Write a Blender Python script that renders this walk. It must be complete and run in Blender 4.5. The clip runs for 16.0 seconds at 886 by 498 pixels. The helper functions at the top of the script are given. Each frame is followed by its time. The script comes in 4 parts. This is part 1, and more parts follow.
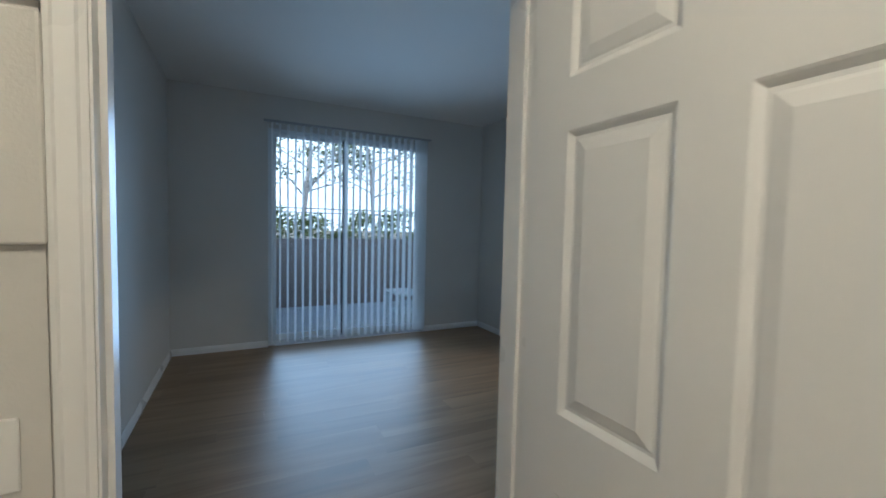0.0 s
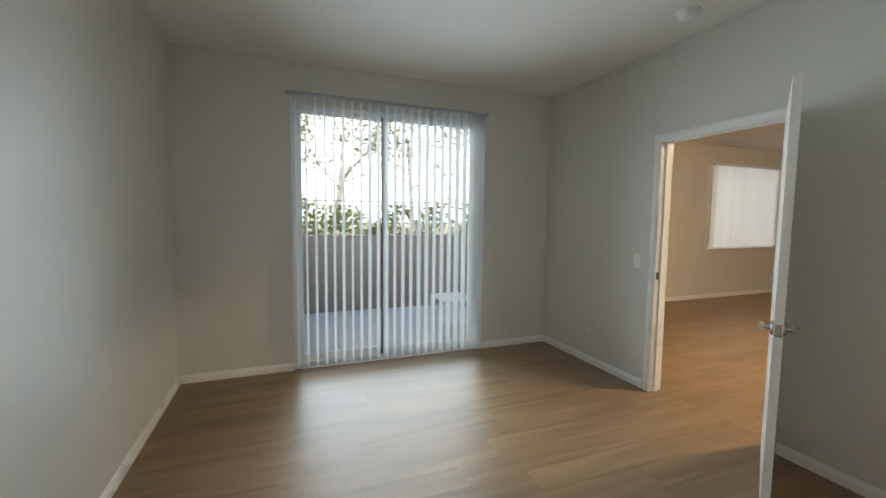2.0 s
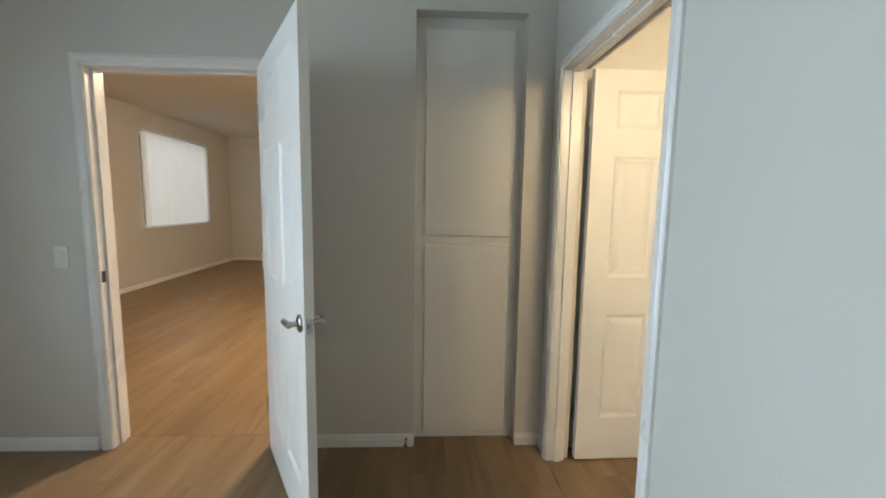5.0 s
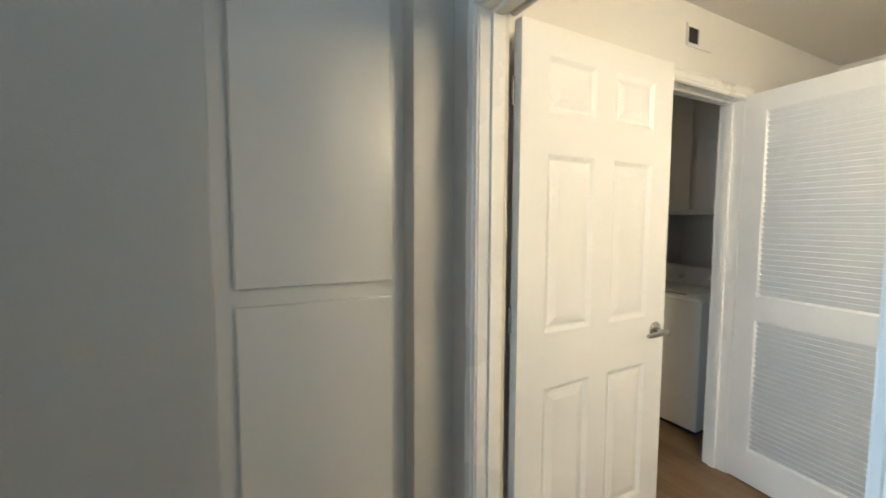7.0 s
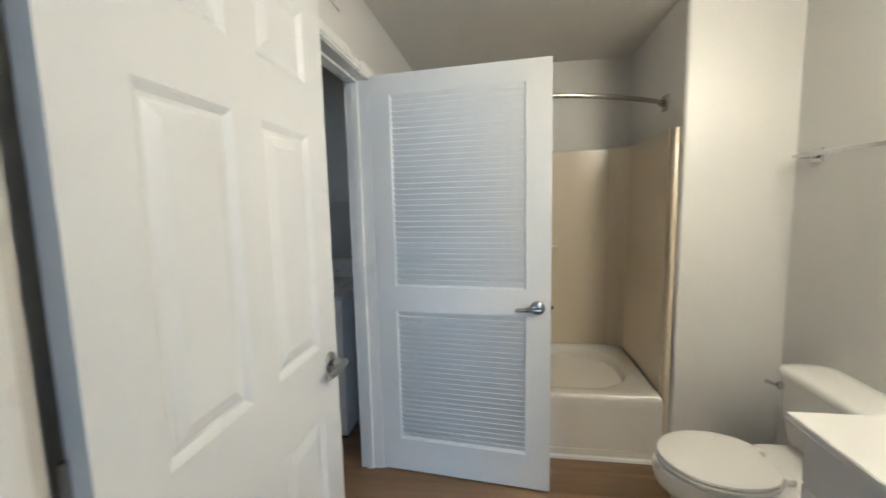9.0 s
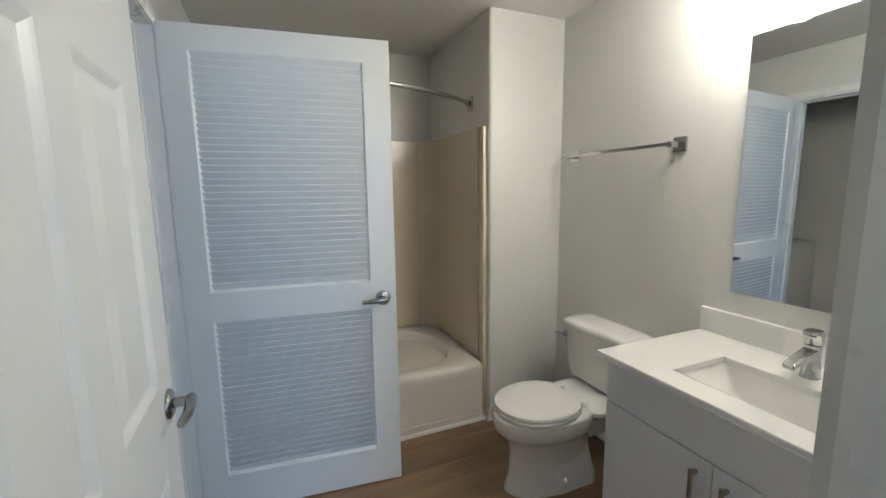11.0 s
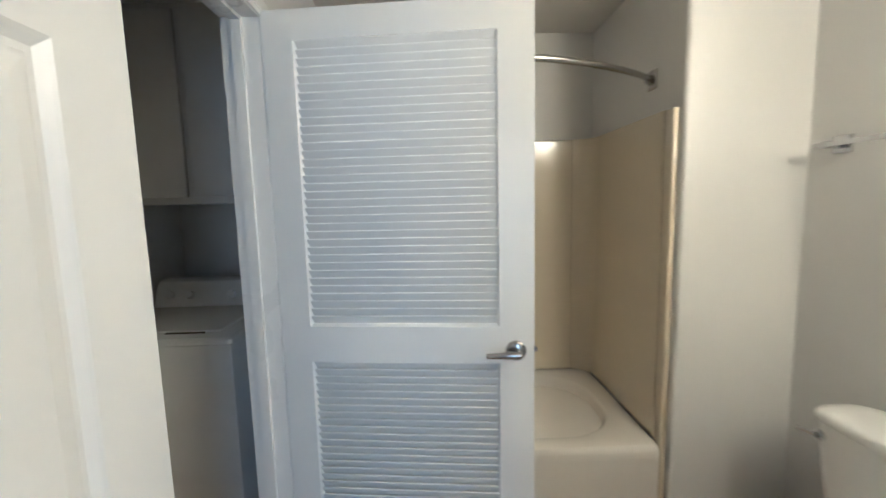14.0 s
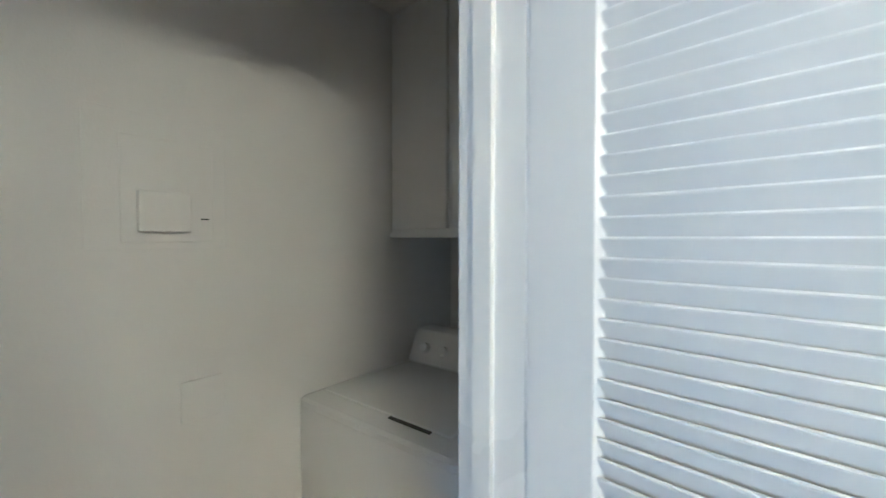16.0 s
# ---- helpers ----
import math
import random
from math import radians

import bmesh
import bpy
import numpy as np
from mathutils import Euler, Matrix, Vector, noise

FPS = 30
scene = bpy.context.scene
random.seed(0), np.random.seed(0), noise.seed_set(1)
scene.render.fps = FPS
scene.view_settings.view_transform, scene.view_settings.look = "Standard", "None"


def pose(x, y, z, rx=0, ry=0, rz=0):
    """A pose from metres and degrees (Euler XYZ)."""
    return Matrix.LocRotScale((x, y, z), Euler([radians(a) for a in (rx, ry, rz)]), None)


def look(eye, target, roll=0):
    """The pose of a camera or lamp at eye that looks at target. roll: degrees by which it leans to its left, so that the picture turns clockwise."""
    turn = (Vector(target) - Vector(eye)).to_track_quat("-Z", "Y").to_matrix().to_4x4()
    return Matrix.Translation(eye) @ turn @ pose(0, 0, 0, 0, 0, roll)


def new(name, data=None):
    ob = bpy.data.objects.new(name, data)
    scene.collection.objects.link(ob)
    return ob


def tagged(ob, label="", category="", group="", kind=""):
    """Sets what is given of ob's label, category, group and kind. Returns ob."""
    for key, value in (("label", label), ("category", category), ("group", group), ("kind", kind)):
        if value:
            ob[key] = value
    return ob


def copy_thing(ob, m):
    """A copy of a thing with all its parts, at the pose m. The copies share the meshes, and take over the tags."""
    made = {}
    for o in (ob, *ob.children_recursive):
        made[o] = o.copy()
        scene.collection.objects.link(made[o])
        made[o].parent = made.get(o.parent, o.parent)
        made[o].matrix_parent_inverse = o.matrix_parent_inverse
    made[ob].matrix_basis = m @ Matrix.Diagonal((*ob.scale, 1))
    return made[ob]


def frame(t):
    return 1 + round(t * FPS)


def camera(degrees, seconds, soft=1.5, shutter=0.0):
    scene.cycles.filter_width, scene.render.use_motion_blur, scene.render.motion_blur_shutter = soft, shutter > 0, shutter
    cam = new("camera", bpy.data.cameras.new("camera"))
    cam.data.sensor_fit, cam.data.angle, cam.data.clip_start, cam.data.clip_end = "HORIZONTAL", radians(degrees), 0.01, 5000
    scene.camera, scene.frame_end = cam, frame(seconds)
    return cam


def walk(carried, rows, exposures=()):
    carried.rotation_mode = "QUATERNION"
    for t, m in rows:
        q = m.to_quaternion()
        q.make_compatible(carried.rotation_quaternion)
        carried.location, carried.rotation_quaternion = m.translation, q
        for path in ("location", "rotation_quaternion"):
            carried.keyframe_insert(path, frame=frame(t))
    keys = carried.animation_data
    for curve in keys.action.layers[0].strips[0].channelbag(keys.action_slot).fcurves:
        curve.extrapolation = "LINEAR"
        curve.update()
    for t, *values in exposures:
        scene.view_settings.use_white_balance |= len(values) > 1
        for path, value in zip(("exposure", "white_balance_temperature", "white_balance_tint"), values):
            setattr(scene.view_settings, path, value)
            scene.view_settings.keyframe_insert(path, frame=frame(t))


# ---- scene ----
cam = camera(95.1, 16.0, shutter=0.4)
PATH = [
    (0, (0.666, -0.988, 1.367), (1.55, 0.803, 1.26), 1.3),
    (0.5, (0.724, -0.785, 1.383), (1.435, 1.081, 1.256), 1.5),
    (1, (0.822, -0.527, 1.387), (1.424, 1.375, 1.242), 1.4),
    (1.5, (0.821, -0.27, 1.403), (1.425, 1.63, 1.246), 1.2),
    (2, (0.835, -0.018, 1.414), (1.565, 1.838, 1.257), 0.7),
    (2.5, (0.888, 0.212, 1.418), (1.895, 1.934, 1.276), 0.2),
    (3, (0.972, 0.39, 1.414), (2.46, 1.719, 1.279), -0.3),
    (3.5, (1.058, 0.5, 1.402), (2.905, 1.245, 1.219), -0.7),
    (4, (1.13, 0.559, 1.39), (3.088, 0.845, 1.099), -0.5),
    (4.2, (1.179, 0.577, 1.374), (3.145, 0.763, 1.06), -0.2),
    (6.3, (2.038, 0.776, 1.386), (3.961, 0.23, 1.318), 0.5),
    (6.5, (2.146, 0.756, 1.379), (4.035, 0.108, 1.279), 0.4),
    (7, (2.406, 0.681, 1.396), (4.169, -0.252, 1.253), 0.2),
    (7.5, (2.627, 0.612, 1.399), (4.148, -0.676, 1.233), -0.3),
    (8, (2.831, 0.528, 1.401), (3.966, -1.108, 1.219), -0.9),
    (8.5, (2.893, 0.395, 1.413), (3.621, -1.455, 1.195), -1.3),
    (9, (2.928, 0.26, 1.425), (3.226, -1.704, 1.197), -1.3),
    (9.5, (2.994, 0.199, 1.414), (2.842, -1.782, 1.183), -1.3),
    (10, (3.115, 0.18, 1.414), (2.582, -1.73, 1.154), -1.3),
    (10.2, (3.151, 0.174, 1.409), (2.518, -1.704, 1.133), -1.3),
    (12.3, (3.236, 0.137, 1.425), (2.433, -1.674, 1.149), -0.7),
    (12.5, (3.237, 0.138, 1.434), (2.469, -1.694, 1.197), -0.6),
    (13, (3.207, 0.075, 1.419), (2.593, -1.818, 1.217), -0.6),
    (13.5, (3.112, -0.116, 1.419), (2.749, -2.07, 1.197), -0.9),
    (14, (3.042, -0.331, 1.423), (2.993, -2.317, 1.194), -1.4),
    (14.5, (3.068, -0.626, 1.424), (3.378, -2.596, 1.273), -1.7),
    (14.8, (3.099, -0.781, 1.423), (3.643, -2.704, 1.326), -1.1),
    (15.2, (3.12, -0.941, 1.445), (3.985, -2.744, 1.387), -0.5),
    (15.5, (3.15, -1.042, 1.461), (4.215, -2.734, 1.425), 0.2),
    (16, (3.298, -1.162, 1.441), (4.54, -2.729, 1.388), -0.0),
]
# the clip's camera opens up and rebalances on the way
EXPOSURE = [
    (0.0, 0.72, 4900, 6), (0.8, 1.17, 5800, 6), (1.5, 1.6, 6600, 9), (2.5, 1.75, 7150, 10), (3.2, 1.7, 7350, 10), (4.2, 1.76, 6850, 10),
    (6.4, 1.74, 6450, 8), (7.2, 1.88, 5700, 8), (8.0, 1.76, 5300, 8), (9.5, 1.4, 4980, 8), (12.4, 1.2, 4760, 8), (14.0, 1.55, 5000, 8), (15.0, 1.83, 4930, 7), (16.0, 2.15, 4820, 6)]
walk(cam, [(t, look(eye, target, roll)) for t, eye, target, roll in PATH], EXPOSURE)
# ---- plan, in metres ----
RX, WY, HB, HW = 3.615, 3.835, 2.75, 2.385      # bedroom width, window wall, ceilings of bedroom and wet rooms
T = 0.12
WIN = (0.91, 0.0, 2.75, 2.40)                  # patio door opening
ENT = (0.425, 0.0, 1.372, 2.05)                # hall door opening in the back wall
BATH = (2.562, 0.0, 3.478, 2.045)                # bathroom door opening in the back wall
LIV = (1.495, 0.0, 2.39, 2.045)                # living-room door opening in the side wall
LDY = (-1.735, 0.0, -0.94, 2.045)              # laundry opening
BX0, BX1, BY = 1.57, 3.58, -2.80               # bathroom
LX1 = 4.545                                    # laundry closet
WGX, WGY = 2.067, -1.90                        # corner of the wing wall beside the tub
VX1, VY1 = 10.8, 5.03                          # living room
NICHE = (0.148, 0.0, 0.722, 2.345)             # recess of the linen cabinet
LWIN = (7.96, 0.92, 9.76, 2.40)


# ---- world, sun, large lights ----
world = bpy.data.worlds.new("sky")
scene.world = world
world.use_nodes = True
wn = world.node_tree
sky = wn.nodes.new("ShaderNodeTexSky")
sky.sky_type, sky.sun_disc = "NISHITA", False
sky.sun_elevation, sky.sun_rotation = radians(32), radians(196)
wn.links.new(sky.outputs[0], wn.nodes["Background"].inputs[0])
wn.nodes["Background"].inputs[1].default_value = 0.15
sun_data = bpy.data.lights.new("sun", "SUN")
sun_data.energy, sun_data.angle, sun_data.color = 2.0, radians(0.6), (1.0, 0.94, 0.86)
sun = new("sun", sun_data)
SUN_FROM = Vector((math.sin(radians(196)) * math.cos(radians(32)), math.cos(radians(196)) * math.cos(radians(32)), math.sin(radians(32))))
sun.matrix_basis = look(SUN_FROM * 30, (0, 0, 0))


def area_lamp(name, m, w, h, watts, colour, spread=180):
    d = bpy.data.lights.new(name, "AREA")
    d.shape, d.size, d.size_y, d.energy, d.color = "RECTANGLE", w, h, watts, colour
    d.spread = radians(spread)
    o = new(name, d)
    o.matrix_basis = m
    return o


# sky light entering by the patio door and by the living-room window
area_lamp("patio_door_daylight", look((1.83, 3.675, 1.2), (1.83, 0, 1.1)), 1.74, 2.2, 9.5, (0.63, 0.83, 1.0), 105)
area_lamp("patio_door_daylight", look((1.83, 3.815, 1.2), (1.83, 0, 1.2)), 1.76, 2.25, 5, (0.63, 0.83, 1.0))
area_lamp("living_window_daylight", look((8.86, VY1 - 0.004, 1.66), (8.86, 0, 1.66)), 1.76, 1.44, 3.5, (0.74, 0.88, 1.0), 150)

# ---- materials ----
def material(name):
    m = bpy.data.materials.new(name)
    m.use_nodes = True
    return m, m.node_tree.nodes, m.node_tree.links, m.node_tree.nodes["Principled BSDF"]


def paint(name, colour, rough=0.5, grain=90, bump=0.08, spread=0.05, metal=0.0, coat=0.0, second=2.2):
    """Painted or moulded surface: two scales of tone, fine relief."""
    m, n, l, p = material(name)
    tc = n.new("ShaderNodeTexCoord")
    big, fine = n.new("ShaderNodeTexNoise"), n.new("ShaderNodeTexNoise")
    big.inputs["Scale"].default_value, big.inputs["Detail"].default_value = second, 4
    fine.inputs["Scale"].default_value, fine.inputs["Detail"].default_value = grain, 3
    mix = n.new("ShaderNodeMix"); mix.data_type = "RGBA"
    mix.inputs[6].default_value = (*[c * (1 - spread) for c in colour], 1)
    mix.inputs[7].default_value = (*[min(1, c * (1 + spread)) for c in colour], 1)
    b = n.new("ShaderNodeBump")
    b.inputs["Strength"].default_value, b.inputs["Distance"].default_value = bump, 0.004
    rr = n.new("ShaderNodeMapRange")
    rr.inputs[3].default_value, rr.inputs[4].default_value = rough * 0.85, min(1, rough * 1.15)
    l.new(tc.outputs["Object"], big.inputs["Vector"]); l.new(tc.outputs["Object"], fine.inputs["Vector"])
    l.new(big.outputs[0], mix.inputs[0]); l.new(mix.outputs[2], p.inputs["Base Color"])
    l.new(big.outputs[0], rr.inputs[0]); l.new(rr.outputs[0], p.inputs["Roughness"])
    l.new(fine.outputs[0], b.inputs["Height"]); l.new(b.outputs[0], p.inputs["Normal"])
    p.inputs["Metallic"].default_value = metal
    p.inputs["Coat Weight"].default_value = coat
    return m


WALL = paint("eggshell_wall_paint", (0.635, 0.613, 0.568), 0.42, 160, 0.22, 0.025)
# wall paint lightened to brighten bathroom and laundry, where the lamps fall short
BATHWALL_LIFTED = paint("semi_gloss_paint_lightened", (0.71, 0.70, 0.675), 0.36, 150, 0.18, 0.02)
CEIL = paint("flat_ceiling_paint", (0.74, 0.72, 0.68), 0.9, 120, 0.35, 0.02)
TRIM = paint("semi_gloss_white_trim", (0.80, 0.79, 0.765), 0.28, 60, 0.05, 0.02)
DOORWHITE = paint("satin_white_door_paint", (0.80, 0.795, 0.775), 0.3, 70, 0.05, 0.02)
CABWHITE = paint("satin_cabinet_paint", (0.74, 0.73, 0.70), 0.3, 60, 0.05, 0.02)
VANITY = paint("grey_white_laminate", (0.72, 0.72, 0.73), 0.38, 80, 0.03, 0.02)
QUARTZ = paint("white_quartz_top", (0.80, 0.79, 0.77), 0.16, 300, 0.0, 0.02, second=9)
PORCELAIN = paint("white_porcelain", (0.83, 0.82, 0.79), 0.08, 30, 0.01, 0.01, coat=0.5)
SEATPL = paint("white_seat_plastic", (0.82, 0.805, 0.77), 0.18, 40, 0.02, 0.01)
ALMOND = paint("almond_fibreglass", (0.70, 0.62, 0.475), 0.16, 14, 0.03, 0.03, coat=0.3)
ALMOND2 = paint("pale_almond_enamel", (0.80, 0.76, 0.69), 0.16, 14, 0.02, 0.02, coat=0.3)
CHROME = paint("polished_chrome", (0.56, 0.56, 0.575), 0.1, 20, 0.0, 0.02, metal=1.0)
NICKEL = paint("satin_nickel", (0.43, 0.415, 0.395), 0.22, 200, 0.02, 0.05, metal=1.0)
ENAMEL = paint("white_appliance_enamel", (0.79, 0.79, 0.77), 0.25, 40, 0.02, 0.015)
RAIL = paint("grey_aluminium_rail", (0.36, 0.37, 0.38), 0.4)
# black rubber and dark parts; also the shade inside holes and slots
DARK = paint("dark_rubber_and_shade", (0.03, 0.03, 0.032), 0.6)
ALU = paint("white_aluminium_frame", (0.72, 0.74, 0.76), 0.35, 50, 0.02, 0.02)
PLASTIC = paint("white_switch_plastic", (0.78, 0.77, 0.74), 0.35, 30, 0.0, 0.01)
STUCCO = paint("tan_stucco", (0.37, 0.30, 0.26), 0.9, 55, 0.9, 0.14, second=3)
CONCRETE = paint("pale_concrete_slab", (0.68, 0.66, 0.62), 0.85, 45, 0.4, 0.1, second=1.6)
IRON = paint("dark_painted_iron", (0.06, 0.05, 0.045), 0.55)
BARK = paint("grey_bark", (0.36, 0.33, 0.30), 0.9, 24, 1.0, 0.35, second=6)
SOIL = paint("dry_soil", (0.20, 0.16, 0.11), 0.95, 12, 0.8, 0.3)
RESIN = paint("white_resin", (0.82, 0.82, 0.80), 0.35, 40, 0.02, 0.02)
FACADE = paint("outside_stucco", (0.5, 0.44, 0.37), 0.9, 40, 0.6, 0.06)


def leaf_material(name, a, b):
    m, n, l, p = material(name)
    g = n.new("ShaderNodeNewGeometry")
    mix = n.new("ShaderNodeMix"); mix.data_type = "RGBA"
    mix.inputs[6].default_value, mix.inputs[7].default_value = (*a, 1), (*b, 1)
    l.new(g.outputs["Random Per Island"], mix.inputs[0])
    l.new(mix.outputs[2], p.inputs["Base Color"])
    p.inputs["Roughness"].default_value = 0.55
    t = n.new("ShaderNodeBsdfTranslucent")
    l.new(mix.outputs[2], t.inputs[0])
    s = n.new("ShaderNodeMixShader"); s.inputs[0].default_value = 0.35
    l.new(p.outputs[0], s.inputs[1]); l.new(t.outputs[0], s.inputs[2])
    l.new(s.outputs[0], n["Material Output"].inputs[0])
    return m


HEDGE = leaf_material("hedge_leaf", (0.05, 0.085, 0.018), (0.20, 0.22, 0.06))
FOLIAGE = leaf_material("tree_leaf", (0.10, 0.13, 0.06), (0.20, 0.22, 0.13))


def vane_material():
    m, n, l, p = material("translucent_white_pvc")
    tc, wv = n.new("ShaderNodeTexCoord"), n.new("ShaderNodeTexNoise")
    wv.inputs["Scale"].default_value = 7
    mp = n.new("ShaderNodeMapping"); mp.inputs["Scale"].default_value = (1, 1, 0.15)
    l.new(tc.outputs["Object"], mp.inputs[0]); l.new(mp.outputs[0], wv.inputs["Vector"])
    mix = n.new("ShaderNodeMix"); mix.data_type = "RGBA"
    mix.inputs[6].default_value, mix.inputs[7].default_value = (0.84, 0.845, 0.84, 1), (0.89, 0.89, 0.885, 1)
    l.new(wv.outputs[0], mix.inputs[0])
    l.new(mix.outputs[2], p.inputs["Base Color"])
    p.inputs["Roughness"].default_value = 0.35
    t = n.new("ShaderNodeBsdfTranslucent")
    l.new(mix.outputs[2], t.inputs[0])
    s = n.new("ShaderNodeMixShader"); s.inputs[0].default_value = 0.48
    l.new(p.outputs[0], s.inputs[1]); l.new(t.outputs[0], s.inputs[2])
    l.new(s.outputs[0], n["Material Output"].inputs[0])
    return m


VANE = vane_material()


def glass_material():
    m, n, l, p = material("window_glass")
    t, g = n.new("ShaderNodeBsdfTransparent"), n.new("ShaderNodeBsdfGlossy")
    t.inputs[0].default_value = (0.93, 0.96, 0.96, 1)
    g.inputs["Roughness"].default_value = 0.02
    f = n.new("ShaderNodeFresnel"); f.inputs[0].default_value = 1.45
    s = n.new("ShaderNodeMixShader")
    l.new(f.outputs[0], s.inputs[0]); l.new(t.outputs[0], s.inputs[1]); l.new(g.outputs[0], s.inputs[2])
    l.new(s.outputs[0], n["Material Output"].inputs[0])
    return m


GLASS = glass_material()


def mirror_material():
    m, n, l, p = material("silvered_mirror")
    p.inputs["Base Color"].default_value = (0.86, 0.88, 0.87, 1)
    p.inputs["Metallic"].default_value, p.inputs["Roughness"].default_value = 1.0, 0.012
    return m


MIRROR = mirror_material()


def lamp_glass(name, colour, strength):
    m, n, l, p = material(name)
    p.inputs["Base Color"].default_value = (0.8, 0.7, 0.5, 1)
    p.inputs["Emission Color"].default_value = (*colour, 1)
    p.inputs["Emission Strength"].default_value = strength
    return m


GLOBE = lamp_glass("lit_alabaster_globe", (1.0, 0.79, 0.51), 21.0)
HALLGLOBE = lamp_glass("lit_hall_dome", (1.0, 0.76, 0.47), 62.0)
# glow of the added living-room fill lamp
LIVFILL = lamp_glass("living_fill_dome", (1.0, 0.79, 0.56), 85.0)


def plank_material():
    """Oak-look vinyl plank: tone by piece, long grain along x, fine pores."""
    m, n, l, p = material("oak_vinyl_plank")
    oi, tc = n.new("ShaderNodeObjectInfo"), n.new("ShaderNodeNewGeometry")
    off = n.new("ShaderNodeVectorMath"); off.operation = "MULTIPLY_ADD"
    rnd = n.new("ShaderNodeCombineXYZ")
    l.new(oi.outputs["Random"], rnd.inputs[0]); l.new(oi.outputs["Random"], rnd.inputs[1])
    off.inputs[1].default_value = (37, 53, 0)
    l.new(rnd.outputs[0], off.inputs[0]); l.new(tc.outputs["Position"], off.inputs[2])
    mp1, mp2 = n.new("ShaderNodeMapping"), n.new("ShaderNodeMapping")
    mp1.inputs["Scale"].default_value, mp2.inputs["Scale"].default_value = (0.55, 5.5, 1), (3, 70, 1)
    n1, n2 = n.new("ShaderNodeTexNoise"), n.new("ShaderNodeTexNoise")
    n1.inputs["Scale"].default_value, n1.inputs["Detail"].default_value, n1.inputs["Distortion"].default_value = 1.6, 6, 0.6
    n2.inputs["Scale"].default_value, n2.inputs["Detail"].default_value = 1.0, 3
    for mp, tex in ((mp1, n1), (mp2, n2)):
        l.new(off.outputs[0], mp.inputs[0]); l.new(mp.outputs[0], tex.inputs["Vector"])
    r1 = n.new("ShaderNodeValToRGB")
    r1.color_ramp.elements[0].position, r1.color_ramp.elements[0].color = 0.3, (0.185, 0.116, 0.060, 1)
    r1.color_ramp.elements[1].position, r1.color_ramp.elements[1].color = 0.72, (0.315, 0.213, 0.122, 1)
    l.new(n1.outputs[0], r1.inputs[0])
    tone = n.new("ShaderNodeMapRange")
    tone.inputs[3].default_value, tone.inputs[4].default_value = 0.93, 1.07
    l.new(oi.outputs["Random"], tone.inputs[0])
    pore = n.new("ShaderNodeMapRange")
    pore.inputs[1].default_value, pore.inputs[2].default_value, pore.inputs[3].default_value, pore.inputs[4].default_value = 0.35, 0.65, 0.965, 1.025
    l.new(n2.outputs[0], pore.inputs[0])
    mul = n.new("ShaderNodeMath"); mul.operation = "MULTIPLY"
    l.new(tone.outputs[0], mul.inputs[0]); l.new(pore.outputs[0], mul.inputs[1])
    sc = n.new("ShaderNodeVectorMath"); sc.operation = "SCALE"
    l.new(r1.outputs[0], sc.inputs[0]); l.new(mul.outputs[0], sc.inputs[3])
    l.new(sc.outputs[0], p.inputs["Base Color"])
    rg = n.new("ShaderNodeMapRange")
    rg.inputs[3].default_value, rg.inputs[4].default_value = 0.32, 0.46
    l.new(n1.outputs[0], rg.inputs[0]); l.new(rg.outputs[0], p.inputs["Roughness"])
    p.inputs["Specular IOR Level"].default_value = 0.38
    b = n.new("ShaderNodeBump"); b.inputs["Strength"].default_value, b.inputs["Distance"].default_value = 0.12, 0.002
    l.new(n2.outputs[0], b.inputs["Height"]); l.new(b.outputs[0], p.inputs["Normal"])
    return m


PLANK = plank_material()

# ---- mesh helpers ----
WORLD = {}


def link(name, bm, mat, parent=None, label="", local=False, smooth=False, m=None):
    bmesh.ops.recalc_face_normals(bm, faces=bm.faces)
    me = bpy.data.meshes.new(name)
    bm.to_mesh(me)
    bm.free()
    me.materials.append(mat)
    if smooth:
        me.polygons.foreach_set("use_smooth", [True] * len(me.polygons))
        me.set_sharp_from_angle(angle=radians(38))
    ob = new(name, me)
    if m is not None:
        ob.matrix_basis = m
    own = m if m is not None else Matrix()
    if parent is not None:
        ob.parent = parent
        if local:
            own = WORLD[parent] @ own
        else:
            ob.matrix_parent_inverse = WORLD[parent].inverted()
    WORLD[ob] = own
    if label:
        ob["label"] = label
    return ob


def part(name, bm, mat, parent, label="", local=False, smooth=False, m=None):
    return link(name, bm, mat, parent, label, local, smooth, m)


def base(name, x, y, z, label, category, group="", kind="", rz=0):
    ob = new(name)
    ob.empty_display_size = 0.05
    ob.matrix_basis = pose(x, y, z, 0, 0, rz)
    WORLD[ob] = ob.matrix_basis.copy()
    return tagged(ob, label, category, group, kind)


def abox(bm, x0, y0, z0, x1, y1, z1, bevel=0.0, seg=1):
    vs = [bm.verts.new((x, y, z)) for x in (x0, x1) for y in (y0, y1) for z in (z0, z1)]
    fs = [bm.faces.new([vs[i] for i in f]) for f in ((0, 1, 3, 2), (4, 6, 7, 5), (0, 4, 5, 1), (2, 3, 7, 6), (0, 2, 6, 4), (1, 5, 7, 3))]
    if bevel:
        bmesh.ops.bevel(bm, geom=list({e for f in fs for e in f.edges}), offset=bevel, segments=seg, affect="EDGES", profile=0.5)


def boxed(x0, y0, z0, x1, y1, z1, bevel=0.0, seg=1):
    bm = bmesh.new()
    abox(bm, x0, y0, z0, x1, y1, z1, bevel, seg)
    return bm


